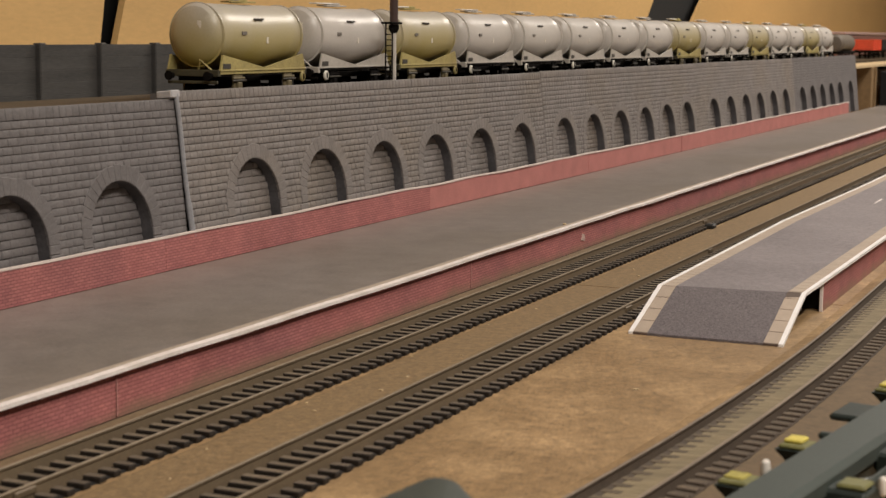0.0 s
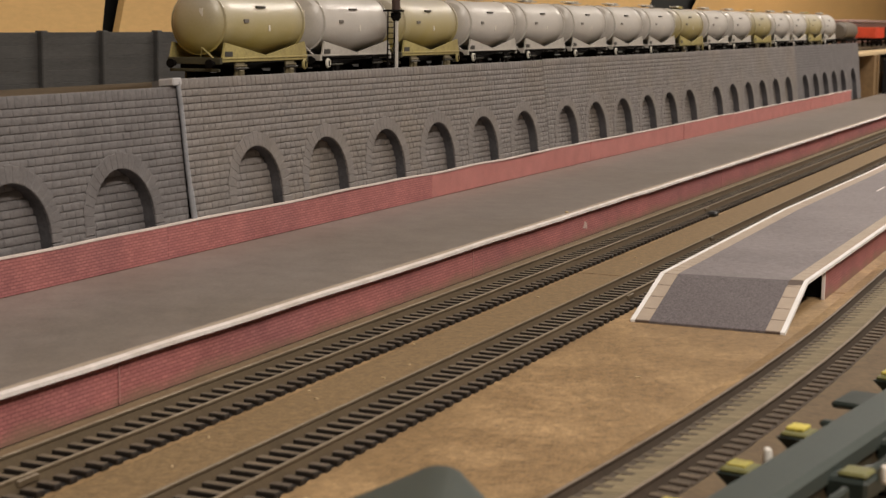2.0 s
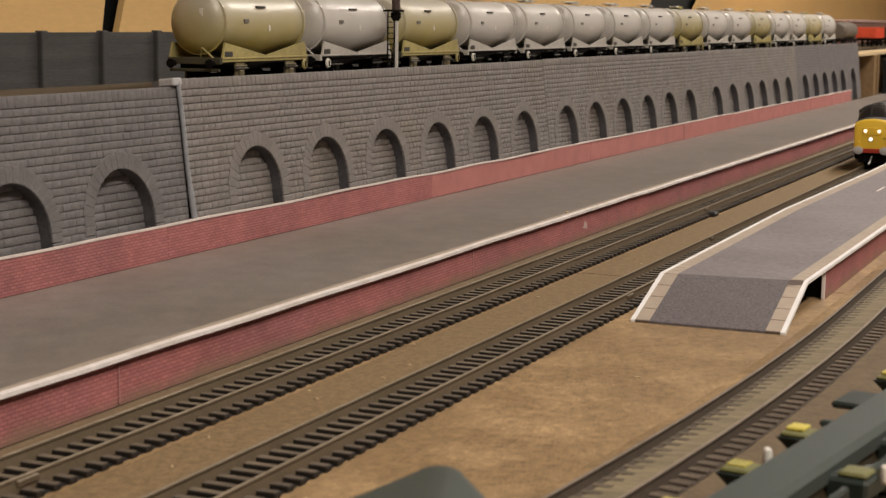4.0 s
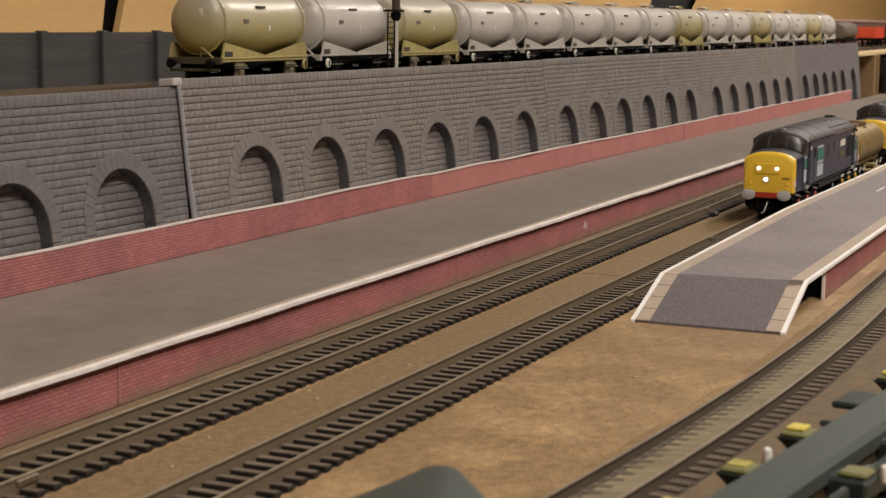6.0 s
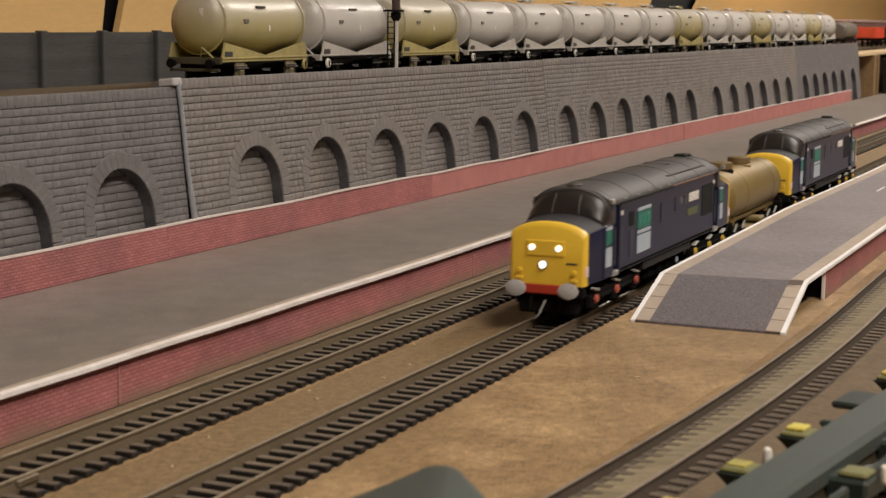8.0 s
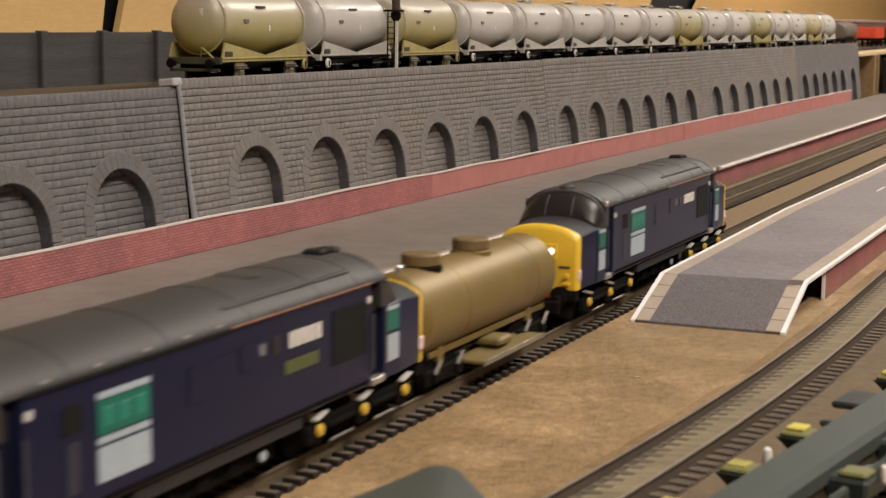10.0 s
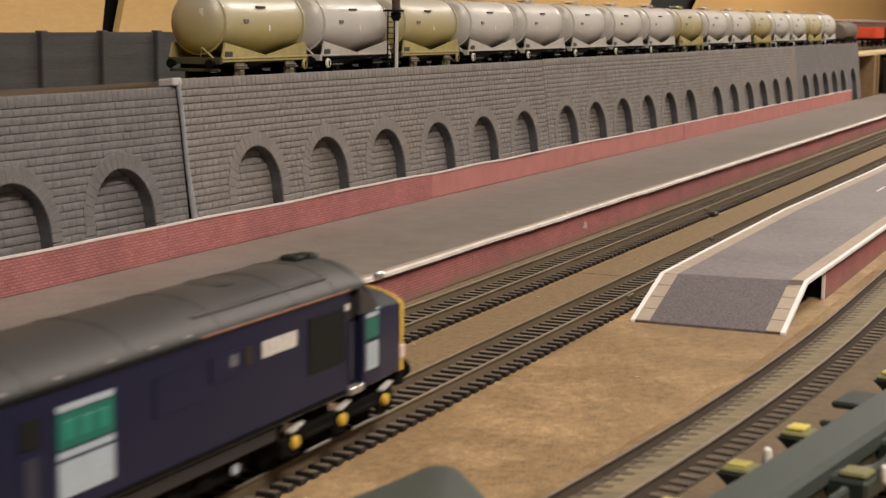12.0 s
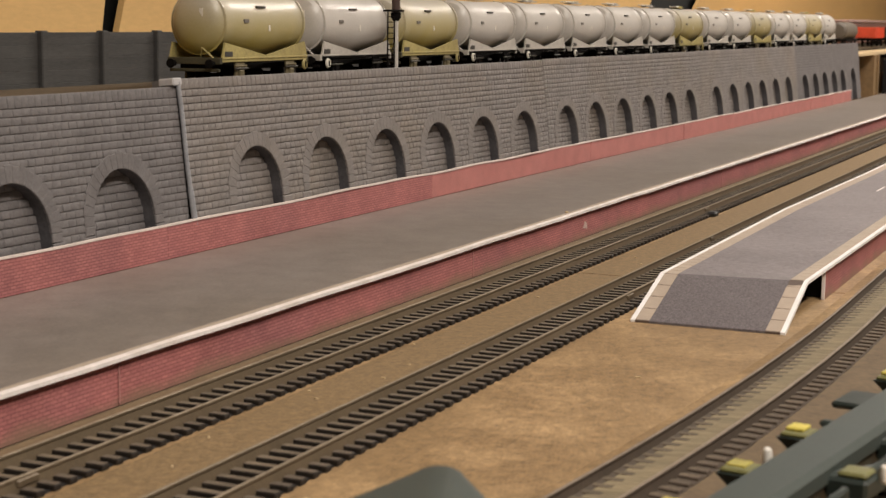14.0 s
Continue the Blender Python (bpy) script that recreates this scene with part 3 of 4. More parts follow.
for y in (-84.5, -26.0):
    part("brick_face", Geo().box(92, 1490, y - 0.7, y + 0.7, 0, 14.4, 0.1), BRICK, ip, "dark red brick paper face")
# Black panel paints in the shade of the open end.
part("end_block", Geo().box(98, 104, -83, -27, 0, 14.4), BLACK, ip, "black panel for the shaded hollow under the deck")
part("rib", Geo().box(91.0, 91.9, -85.3, -83.7, 0, 14, 0.2), WHITE, ip, "pale card rib")
# ---- rolling stock materials ----
BLUE = mat("dark_blue_paint", (0.009, 0.011, 0.038), 0.40, var=0.12, scale=60, bump=0.02, spec=0.28)
ROOFG = mat("dusty_dark_roof", (0.036, 0.033, 0.033), 0.58, var=0.18, scale=50, bump=0.05, dirt=(0.085, 0.076, 0.068), amount=0.6)
YELLOW = mat("warm_yellow_paint", (0.80, 0.515, 0.045), 0.42, var=0.06, scale=80, bump=0.03)
GLASS = mat("dark_cab_glass", (0.020, 0.016, 0.015), 0.36, var=0.2, scale=60, bump=0)
TEAL = mat("teal_panel", (0.01, 0.145, 0.105), 0.5, var=0.08, bump=0)
PALE = mat("pale_blue_white_panel", (0.40, 0.46, 0.52), 0.5, var=0.12, bump=0)
CREAM = mat("cream_plate", (0.76, 0.72, 0.66), 0.5, var=0.1, bump=0)
OLIVE = mat("olive_plate", (0.085, 0.105, 0.035), 0.5, var=0.2, bump=0)
REDP = mat("red_buffer_beam", (0.42, 0.04, 0.02), 0.5, var=0.15)
UNDER = mat("black_underframe", (0.0085, 0.0075, 0.007), 0.9, var=0.3, scale=150, spec=0.04)
STEEL = mat("bare_steel", (0.42, 0.40, 0.38), 0.35, metal=0.7, var=0.15)
BUFFER = mat("grey_buffer", (0.45, 0.44, 0.44), 0.5, var=0.12)
GLOW = mat("lit_head_lamp", (1.0, 0.97, 0.88), 0.3, var=0, bump=0, emit=1.7)
YBOX = mat("yellow_axle_box", (0.62, 0.40, 0.05), 0.55, var=0.2)
GRILLE = mat("dark_grille", (0.009, 0.010, 0.009), 0.7, var=0.3, scale=400, spec=0.2)
DOOR = mat("recessed_door_navy", (0.005, 0.006, 0.018), 0.6, var=0.2, spec=0.2)
ORANGE = mat("faded_orange_line", (0.22, 0.10, 0.06), 0.6, var=0.2, scale=200)
BRASS = mat("bronze_gold_tank", (0.225, 0.156, 0.050), 0.50, metal=0.3, var=0.16, scale=40, bump=0.04,
            dirt=(0.15, 0.105, 0.045), amount=0.7)
MARK = mat("dark_lettering", (0.05, 0.045, 0.04), 0.6, var=0.1, bump=0)


def section(x, w, zb, zs, zt, n=18, p=2.15, arc=True):
    """Body outline at x: upright sides from zb to zs, then a shallow arc or a half oval up to zt."""
    pts = [(x, -w, zb), (x, -w, (zb + zs) / 2)]
    for i in range(n + 1):
        a = math.pi * (1 - i / n)
        c, s = math.cos(a), math.sin(a)
        if arc:
            pts.append((x, w * c, zs + (zt - zs) * (1 - abs(c) ** 2.2) ** 0.72))
        else:
            pts.append((x, w * math.copysign(abs(c) ** (2 / p), c), zs + (zt - zs) * abs(s) ** (2 / p)))
    pts += [(x, w, (zb + zs) / 2), (x, w, zb)]
    return pts


def flip(geo, length):
    """The same shape at the other end of the body."""
    q = Geo()
    q.v = [(length - x, -y, z) for x, y, z in geo.v]
    q.f = geo.f[:]
    return q


def diesel(name, label):
    """Diesel locomotive with noses at both ends; its nose stands at x = 0 and z = 0 is the rail's top."""
    L = 233.0
    lo = thing(name, label, "locomotive", group="locomotives of the train")
    body = Geo().box(39.2, L - 39.2, -17.4, 17.4, 15.5, 45.0, 0.5)
    bd = part("body", body, BLUE, lo, "dark blue body side")
    for a, b in ((19.4, 31.0), (L - 31.0, L - 19.4)):
        part("nose_side", Geo().box(a, b, -17.38, 17.38, 15.5, 37.2, 0.4), BLUE, lo, "dark blue cab side")
    for a, b in ((29.2, 31.0), (L - 31.0, L - 29.2)):
        part("cab_pillar", Geo().box(a, b, -17.3, 17.3, 37.0, 45.0, 0.3), BLUE, lo)
    roof = Geo().loft([section(x, w, 44.6, zs, zt) for x, w, zs, zt in
                       ((29, 17.3, 44.8, 51.7), (33, 17.45, 45.0, 52.0), (40, 17.5, 45.1, 52.3), (L - 40, 17.5, 45.1, 52.3),
                        (L - 33, 17.45, 45.0, 52.0), (L - 29, 17.3, 44.8, 51.7))])
    rf = part("roof", roof, ROOFG, lo, "dusty dark grey roof")
    for x in (56, 92, 128, 164, 186):
        part("roof_rib", Geo().loft([section(x - 0.4, 17.6, 44.9, 45.2, 52.45), section(x + 0.4, 17.6, 44.9, 45.2, 52.45)]), ROOFG, rf)
    part("fan_grille", Geo().lathe([(51.2, 6.2), (52.25, 6.2), (52.45, 5.6)], (150, 0, 0), "z", 24), ROOFG, rf)
    part("exhaust", Geo().box(190, 196, -3, 3, 51.5, 53.6, 0.6), GRILLE, rf)
    part("exhaust", Geo().box(198, 203, -3, 3, 51.0, 53.2, 0.6), GRILLE, rf)
    for sd in (-1, 1):
        part("gutter", Geo().box(118, L - 39.5, sd * 17.5 - 0.45, sd * 17.5 + 0.45, 44.7, 45.2, 0.1), ORANGE, rf, "faded orange cantrail line")
        part("gutter", Geo().box(39.5, 118, sd * 17.5 - 0.4, sd * 17.5 + 0.4, 44.2, 45.1, 0.1), GRILLE, rf, "dark cantrail line")
        part("hatch_strip", Geo().box(120, 186, sd * 13.2 - 1.0, sd * 13.2 + 1.0, 48.4, 49.4, 0.2), ROOFG, rf)
    for e in (0, 1):
        f = (lambda q: q) if e == 0 else (lambda q: flip(q, L))
        hood = f(Geo().loft([section(x, w, 15.5, zs, zt) for x, w, zs, zt in
                             ((3.2, 15.9, 35.2, 39.9), (12, 16.5, 36.0, 40.7), (20, 17.1, 36.6, 41.4), (26, 17.3, 37.0, 41.8))]))
        nh = part("nose_hood", hood, BLUE, lo, "dark blue nose with a dusty top")
        colour_tops(nh.data, mat("dusty_navy_top", (0.018, 0.017, 0.022), 0.7, var=0.25, scale=60), 0.55)
        face = f(Geo().loft([section(x, w, 15.2, zs, zt) for x, w, zs, zt in
                             ((0, 14.8, 33.4, 38.2), (0.5, 15.5, 34.2, 39.2), (1.4, 15.9, 35.0, 40.0), (3.4, 16.05, 35.4, 40.3))]))
        nose = part("nose_end", face, YELLOW, lo, "yellow warning end")
        part("recess_panel", f(Geo().box(-0.6, 0.4, -7.4, 8.8, 26.5, 33.0, 0.4)), YELLOW, nose)
        for y in (-5.0, 6.2):
            part("lamp", f(Geo().lathe([(-1.1, 0.9), (-0.9, 1.25), (0.3, 1.25)], (0, y, 30.0), "x", 18)),
                 GLOW if e == 0 else PALE, nose, "lit white head lamp" if e == 0 else "pale lamp glass")
        part("lamp", f(Geo().lathe([(-1.1, 1.0), (-0.9, 1.45), (0.3, 1.45)], (0, 1.6, 23.2), "x", 18)),
             GLOW if e == 0 else PALE, nose, "lit white head lamp" if e == 0 else "pale lamp glass")
        part("lamp_ring", f(Geo().lathe([(-0.7, 1.9), (0.3, 2.1)], (0, 1.6, 23.2), "x", 18)), STEEL, nose)
        for y in (-11.5, 11.5):
            part("jumper", f(Geo().lathe([(-1.0, 1.0), (0.3, 1.2)], (0, y, 20.5), "x", 10)), YELLOW, nose)
            part("clip", f(Geo().box(-0.8, 0.3, y - 1.4, y + 1.4, 16.8, 18.0, 0.2)), YELLOW, nose)
        part("number_bar", f(Geo().box(-0.25, 0.2, -12.8, -8.2, 23.7, 24.4)), MARK, nose)
        beam = part("buffer_beam", f(Geo().box(-0.8, 4, -15.5, 15.5, 10.6, 15.1, 0.4)), UNDER, lo, "dark buffer beam")
        part("beam_face", f(Geo().box(-1.4, -0.7, -9, 9, 11.6, 15.3, 0.3)), REDP, beam, "red beam centre")
        for y in (-11.0, 11.0):
            part("buffer", f(Geo().lathe([(-0.5, 1.9), (-4.2, 1.9), (-4.3, 2.2), (-5.0, 4.2), (-5.6, 4.3), (-5.9, 3.6)],
                                         (0, y, 14.0), "x", 22, sz=0.76)), BUFFER if e == 0 else UNDER, lo, "grey oval buffer" if e == 0 else "")
        part("plough", f(Geo().box(1.5, 5, -12.5, 12.5, 3.2, 10.6, 0.8)), UNDER, lo)
        part("hook", f(Geo().rod((-1, 0, 9), (-6.5, 0.5, 4.2), 0.45).rod((-6.5, 0.5, 4.2), (-7.4, 2, 2.6), 0.45)), STEEL, lo)
        part("air_pipe", f(Geo().rod((-0.8, -6, 11), (-2.2, -6.2, 5.4), 0.5).rod((-0.8, 6, 11), (-2.2, 6.2, 5.4), 0.5)), UNDER, lo)
        # cab front and side glazing
        cab = f(Geo().loft([section(x, w, zb, zs, zt, p=2.05, arc=False) for x, w, zb, zs, zt in
                            ((20.2, 16.5, 36.8, 37.2, 42.2), (22.2, 16.9, 36.8, 37.4, 46.6), (24.8, 17.1, 36.8, 38.0, 49.6),
                             (29.5, 17.25, 36.8, 40.0, 51.2))]))
        wc = part("cab_glazing", cab, GLASS, lo, "dark wraparound cab glazing")
        for y in (-5.6, 5.6):
            part("pillar", f(Geo().rod((20.2, y, 41.4), (22.1, y * 0.98, 45.8), 0.38).rod((22.1, y * 0.98, 45.8), (25.0, y * 0.95, 49.1), 0.38)),
                 ROOFG, wc)
        part("brow", f(Geo().loft([section(x, w, zb, zs, zt, p=2.1, arc=False) for x, w, zb, zs, zt in
                                   ((27.6, 17.2, 37.0, 39.2, 51.1), (28.6, 17.42, 37.0, 40.0, 51.7), (33, 17.5, 37.0, 43.4, 52.1))])), ROOFG, wc)
        for sd in (-1, 1):
            part("marker", f(Geo().box(0.9, 3.7, sd * 15.9 - 0.45, sd * 15.9 + 0.5, 18.8, 23.0, 0.3)), mat("pinkish_white_lens", (0.80, 0.60, 0.56), 0.3, var=0.15, bump=0), nose, "pinkish white marker lamp")
            yy = lambda d: (sd * (17.4 + d[0]), sd * (17.4 + d[1]))
            def slab(nm, x0, x1, z0, z1, m_, par, lab="", d=(-0.2, 0.22)):
                a, b = sorted(yy(d))
                return part(nm, f(Geo().box(x0, x1, a, b, z0, z1)), m_, par, lab)
            dr = slab("cab_door", 30.9, 39.3, 16, 45, DOOR, bd, "dark recessed cab door", (-3.4, -1.9))
            slab("door_window", 33.0, 37.4, 36, 42.5, GLASS, dr, "", (-2.0, -1.75))
            for x in (30.8, 39.4):
                part("handrail", f(Geo().rod((x, sd * 18.2, 20), (x, sd * 18.2, 36), 0.25)), mat("dull_grey_handrail", (0.10, 0.10, 0.11), 0.5), bd)
            slab("grab_plate", 40.4, 42.0, 39.6, 41.4, CREAM, bd, "", (-0.2, 0.5))
            part("steps", f(Geo().box(31, 39, sd * 15.5 - 2, sd * 15.5 + 2.4, 15.0, 17.2, 0.3)), STEEL, bd, "scuffed metal step")
            slab("teal_square", 21.4, 29.0, 29.2, 34.8, TEAL, bd, "teal square panel")
            slab("pale_square", 21.4, 29.0, 20.2, 28.0, PALE, bd, "pale blue white panel")
            slab("pale_strip", 21.4, 29.0, 35.2, 36.4, PALE, bd)
            # bogie with three axles
            bg = part("bogie", f(Geo().box(11, 71, sd * 14.6 - 1.2, sd * 14.6 + 0.9, 7.4, 11.6, 0.5)
                                 .box(8, 14, sd * 14.8 - 1.2, sd * 14.8 + 1.2, 5.6, 10.4, 0.4)
                                 .box(68, 74, sd * 14.8 - 1.2, sd * 14.8 + 1.2, 5.6, 10.4, 0.4)), UNDER, lo, "black bogie side frame")
            for x in (14, 41, 68):
                part("axle_box", f(Geo().lathe([(-0.2, 1.75), (0.9, 1.75), (1.3, 1.1)] if sd > 0 else [(0.2, 1.75), (-0.9, 1.75), (-1.3, 1.1)],
                                               (x, sd * 15.8, 8.7), "y", 16)), YBOX, bg, "yellow axle box cover")
                part("horn_guide", f(Geo().box(x - 3.0, x + 3.0, sd * 14.9 - 1.0, sd * 14.9 + 0.8, 4.6, 11.0, 0.5)), UNDER, bg)
                part("bracket", f(Geo().box(-3.2, 3.2, -1.1, 1.1, -0.35, 0.35, 0.2, m=pose(x - 0.6, sd * 15.9, 12.6, 0, 14, 0))),
                     mat("pale_scuffed_bracket", (0.42, 0.40, 0.37), 0.5, var=0.3, scale=200), bg, "pale scuffed bracket")
            for x in (27, 54):
                part("spring", f(Geo().box(x - 8, x + 8, sd * 15.6 - 0.6, sd * 15.6 + 0.6, 8.0, 9.4, 0.3)), UNDER, bg)
                part("brake_rod", f(Geo().rod((x - 7, sd * 15.6, 4.4), (x + 7, sd * 15.6, 4.4), 0.35)), STEEL, bg, "bare metal brake rod")
        for x in (14, 41, 68):
            part("wheelset", f(Geo().lathe([(-8.6, 6.9), (-6.4, 6.9), (-6.4, 7.6), (-6.2, 1.2), (6.2, 1.2), (6.4, 7.6), (6.4, 6.9), (8.6, 6.9)],
                                           (x, 0, 7.0), "y", 22)), UNDER, lo)
        part("horn_cover", f(Geo().lathe([(50.4, 3.6), (52.4, 3.2), (53.2, 1.8)], (31.5, 0, 0), "z", 16)), ROOFG, lo, "small dark horn cover")
    part("fuel_tank", Geo().box(88, 146, -13.5, 13.5, 4.5, 13.6, 1.5).box(84, 150, -12, 12, 11, 15.6, 0.5), UNDER, lo, "black fuel tank")
    for x in (96, 110, 124, 138):
        for sd in (-1, 1):
            part("tank_fitting", Geo().box(x - 3, x + 3, sd * 13.6 - 1, sd * 13.6 + 0.9, 6, 11, 0.4), UNDER, lo)
    part("skirt", Geo().box(78, L - 78, -16.6, 16.6, 11.5, 15.4, 0.4), mat("brown_black_skirt", (0.020, 0.016, 0.015), 0.8, var=0.3, scale=100), lo, "brownish black skirt")
    part("filler", Geo().lathe([(-15.2, 1.4), (-13.4, 1.4)], (137, 0, 8.4), "y", 12), PALE, lo, "pale filler cap")
    # side details, alike on both sides
    for sd in (-1, 1):
        a, b = sorted((sd * 17.2, sd * 17.64))
        pl = lambda nm, x0, x1, z0, z1, m_, lab="": part(nm, Geo().box(x0, x1, a, b, z0, z1), m_, bd, lab)
        pl("teal_panel", 64, 83.4, 31.0, 38.4, TEAL, "large teal emblem panel")
        for i, x in enumerate((66, 72, 78)):
            part("emblem_bar", Geo().box(x, x + 3.6, a - 0.1, b + 0.1, 32.6, 36.8, 0.1), PALE if i > 5 else mat("light_teal", (0.02, 0.22, 0.165), 0.5, var=0.05, bump=0), bd)
        pl("pale_strip", 64, 83.4, 38.8, 40.2, PALE)
        pl("pale_strip", 64, 83.4, 29.0, 30.4, PALE)
        pl("pale_panel", 64, 83.4, 20.6, 28.2, PALE, "pale blue white panel")
        pl("small_grille", 52.2, 58.6, 33.6, 39.6, GRILLE, "dark square grille")
        pl("side_hatch", 53.2, 57.6, 20.5, 31.5, mat("grey_navy_hatch", (0.030, 0.031, 0.052), 0.5, var=0.15), "greyish navy hatch")
        pl("side_panel", 99, 120, 30, 39, BLUE)
        pl("side_panel", 122, 136, 33, 39.5, BLUE)
        pl("small_window", 137.5, 141.5, 34.5, 39, GLASS)
        pl("small_vent", 131, 134, 35.5, 38.5, BUFFER)
        for i in range(5):
            part("digit_bar", Geo().box(146.4 + i * 3.6, 148.9 + i * 3.6, a, b, 34.8, 39.0), CREAM, bd, "cream number bar")
        pl("side_grille", 170, 190.5, 25.5, 40.5, GRILLE, "large dark radiator grille")
        pl("sill_line", 42, 191, 16.4, 17.4, UNDER)
        for x in (46, 64, 82, 98, 112, 138, 160):
            part("roof_bolt", Geo().box(x, x + 3, sd * 16.6 - 0.7, sd * 16.6 + 0.7, 45.5, 46.3, 0.3), mat("dull_pale_bolt", (0.20, 0.18, 0.165), 0.6) if x < 118 else ROOFG, rf)
    for e in (25, L - 25):
        for sd in (-1, 1):
            part("horn", Geo().box(e + 4, e + 8, sd * 16.4 - 1.0, sd * 16.4 + 1.0, 45.0, 47.2, 0.4), STEEL, rf, "pale lamp bracket")
    return lo


loco = diesel("diesel_locomotive", "dark blue diesel locomotive with yellow ends and lit lamps")
loco2 = copy_thing(loco, mm(0, 0, 5))
for c in loco2.children:
    if c.name.startswith("buffer") and not c.name.startswith("buffer_beam"):
        c.data = c.data.copy()
        c.data.materials[0] = UNDER
        c["label"] = "black oval buffer"
RUSTRED = mat("faded_red_axle_box", (0.42, 0.09, 0.06), 0.55, var=0.2)
for c in loco.children_recursive:
    if c.name.startswith("axle_box") and c.parent.name.startswith("bogie") and c.data.vertices[0].co.x < 0.1:
        c.data = c.data.copy()
        c.data.materials[0] = RUSTRED
        c["label"] = "faded red axle box cover"
for c in loco2.children_recursive:
    if c.name.startswith("lamp") and c.data.materials[0] == GLOW and c.data.vertices[0].co.y > -0.003:
        c.data = c.data.copy()
        c.data.materials[0] = mat("unlit_lamp_glass", (0.30, 0.24, 0.12), 0.25, var=0.1, bump=0)
        c["label"] = "unlit head lamp"
loco2["label"] = "dark blue diesel locomotive coupled behind a bronze tank wagon"
for sd in (-1, 1):
    a, b = sorted((sd * 17.2, sd * 17.62))
    part("name_plate", Geo().box(144, 162, a, b, 28.2, 31.6), OLIVE, [c for c in loco.children if c.name.startswith("body")][0],
         "olive name plate of plain bars")


def bronze_tank():
    """Short tank wagon with two domes; x = 0 is the middle."""
    w = thing("tank_wagon", "bronze brown tank wagon with two domes", "tank wagon")
    T = part("tank", Geo().lathe([(-60.5, 2), (-60, 8), (-58.5, 12.3), (-56.5, 14.4), (-26, 14.3), (-25.7, 14.5), (-24.8, 14.5), (-24.5, 14.3),
                                  (38.5, 14.3), (38.8, 14.5), (39.7, 14.5), (40, 14.3), (56, 14.4), (58, 12.5), (59.6, 8), (60.0, 2)],
                                 (0, 0, 24.9), "x", 40), BRASS, w, "bronze painted barrel")
    for x, lab in ((-35, "dark ringed dome"), (7, "bronze dome")):
        dm = part("dome", Geo().lathe([(37.6, 6.0), (38.9, 5.6), (39.5, 5.6), (39.7, 6.5), (42.8, 6.5), (43.3, 6.0), (43.5, 3)], (x, 0, 0), "z", 26),
                  mat("dull_brown_dome", (0.175, 0.118, 0.050), 0.6, metal=0.2, var=0.2, scale=60), T, lab)
        part("dome_ring", Geo().lathe([(36.8, 7.2), (38.9, 7.2), (39.5, 6.2)], (x, 0, 0), "z", 26), UNDER if x < 0 else BRASS, T)
    for sd in (-1, 1):
        part("solebar", Geo().box(-57, 57, sd * 9.0 - 0.6, sd * 9.0 + 0.6, 11.0, 13.2, 0.3), BRASS, w, "bronze painted sole bar")
    part("walkway", Geo().box(-24, 32, -18.5, -7, 5.4, 6.6, 0.3).box(-24, 32, 7, 18.5, 5.4, 6.6, 0.3).box(-4, 8, -16, 16, 7.6, 10.5, 0.8), mat("olive_brown_frame", (0.17, 0.125, 0.045), 0.55, var=0.2), w,
         "olive brown side walkway")
    for sd in (-1, 1):
        part("walkway_edge", Geo().box(-24, 32, sd * 18.7 - 0.3, sd * 18.7 + 0.3, 5.0, 6.9, 0.15), mat("dull_metal_edge", (0.26, 0.23, 0.17), 0.5, metal=0.4), w, "dull metal walkway edge")
    part("frame", Geo().box(-62, 62, -7, 7, 8.5, 12, 0.4).box(-63, -60, -14, 14, 8, 13, 0.4).box(60, 63, -14, 14, 8, 13, 0.4), UNDER, w, "black underframe")
    for x in (-40, 40):
        part("saddle", Geo().box(x - 2, x + 2, -10, 10, 9, 14.5, 0.4), BRASS, w)
        bg = part("bogie", Geo().box(x - 15, x + 15, -11.5, -9.8, 3, 8, 0.5).box(x - 15, x + 15, 9.8, 11.5, 3, 8, 0.5).box(x - 3, x + 3, -10, 10, 5, 8.5), UNDER, w)
        for dx in (-9, 9):
            part("wheelset", Geo().lathe([(-8.6, 6), (-6.4, 6), (-6.4, 6.7), (-6.2, 1), (6.2, 1), (6.4, 6.7), (6.4, 6), (8.6, 6)], (x + dx, 0, 6), "y", 20), UNDER, w)
            for sd in (-1, 1):
                part("axle_box", Geo().box(x + dx - 2, x + dx + 2, sd * 12 - 0.8, sd * 12 + 0.8, 4, 7, 0.4), UNDER, bg)
                part("bracket", Geo().rod((x + dx - 1.5, sd * 12.6, 7), (x + dx + 1.5, sd * 13.2, 11), 0.7), STEEL, bg, "bare metal bracket")
    for x, s in ((-63, -1), (63, 1)):
        for y in (-11.6, 11.6):
            part("buffer", Geo().lathe([(x, 1.6), (x + s * 4, 1.6), (x + s * 4.2, 3.1), (x + s * 5, 3.1)], (0, y, 13.0), "x", 16), UNDER, w)
        part("coupling", Geo().box(min(x, x + s * 8), max(x, x + s * 8), -1.5, 1.5, 6, 7.2, 0.2), UNDER, w)
    return w


tanker = bronze_tank()


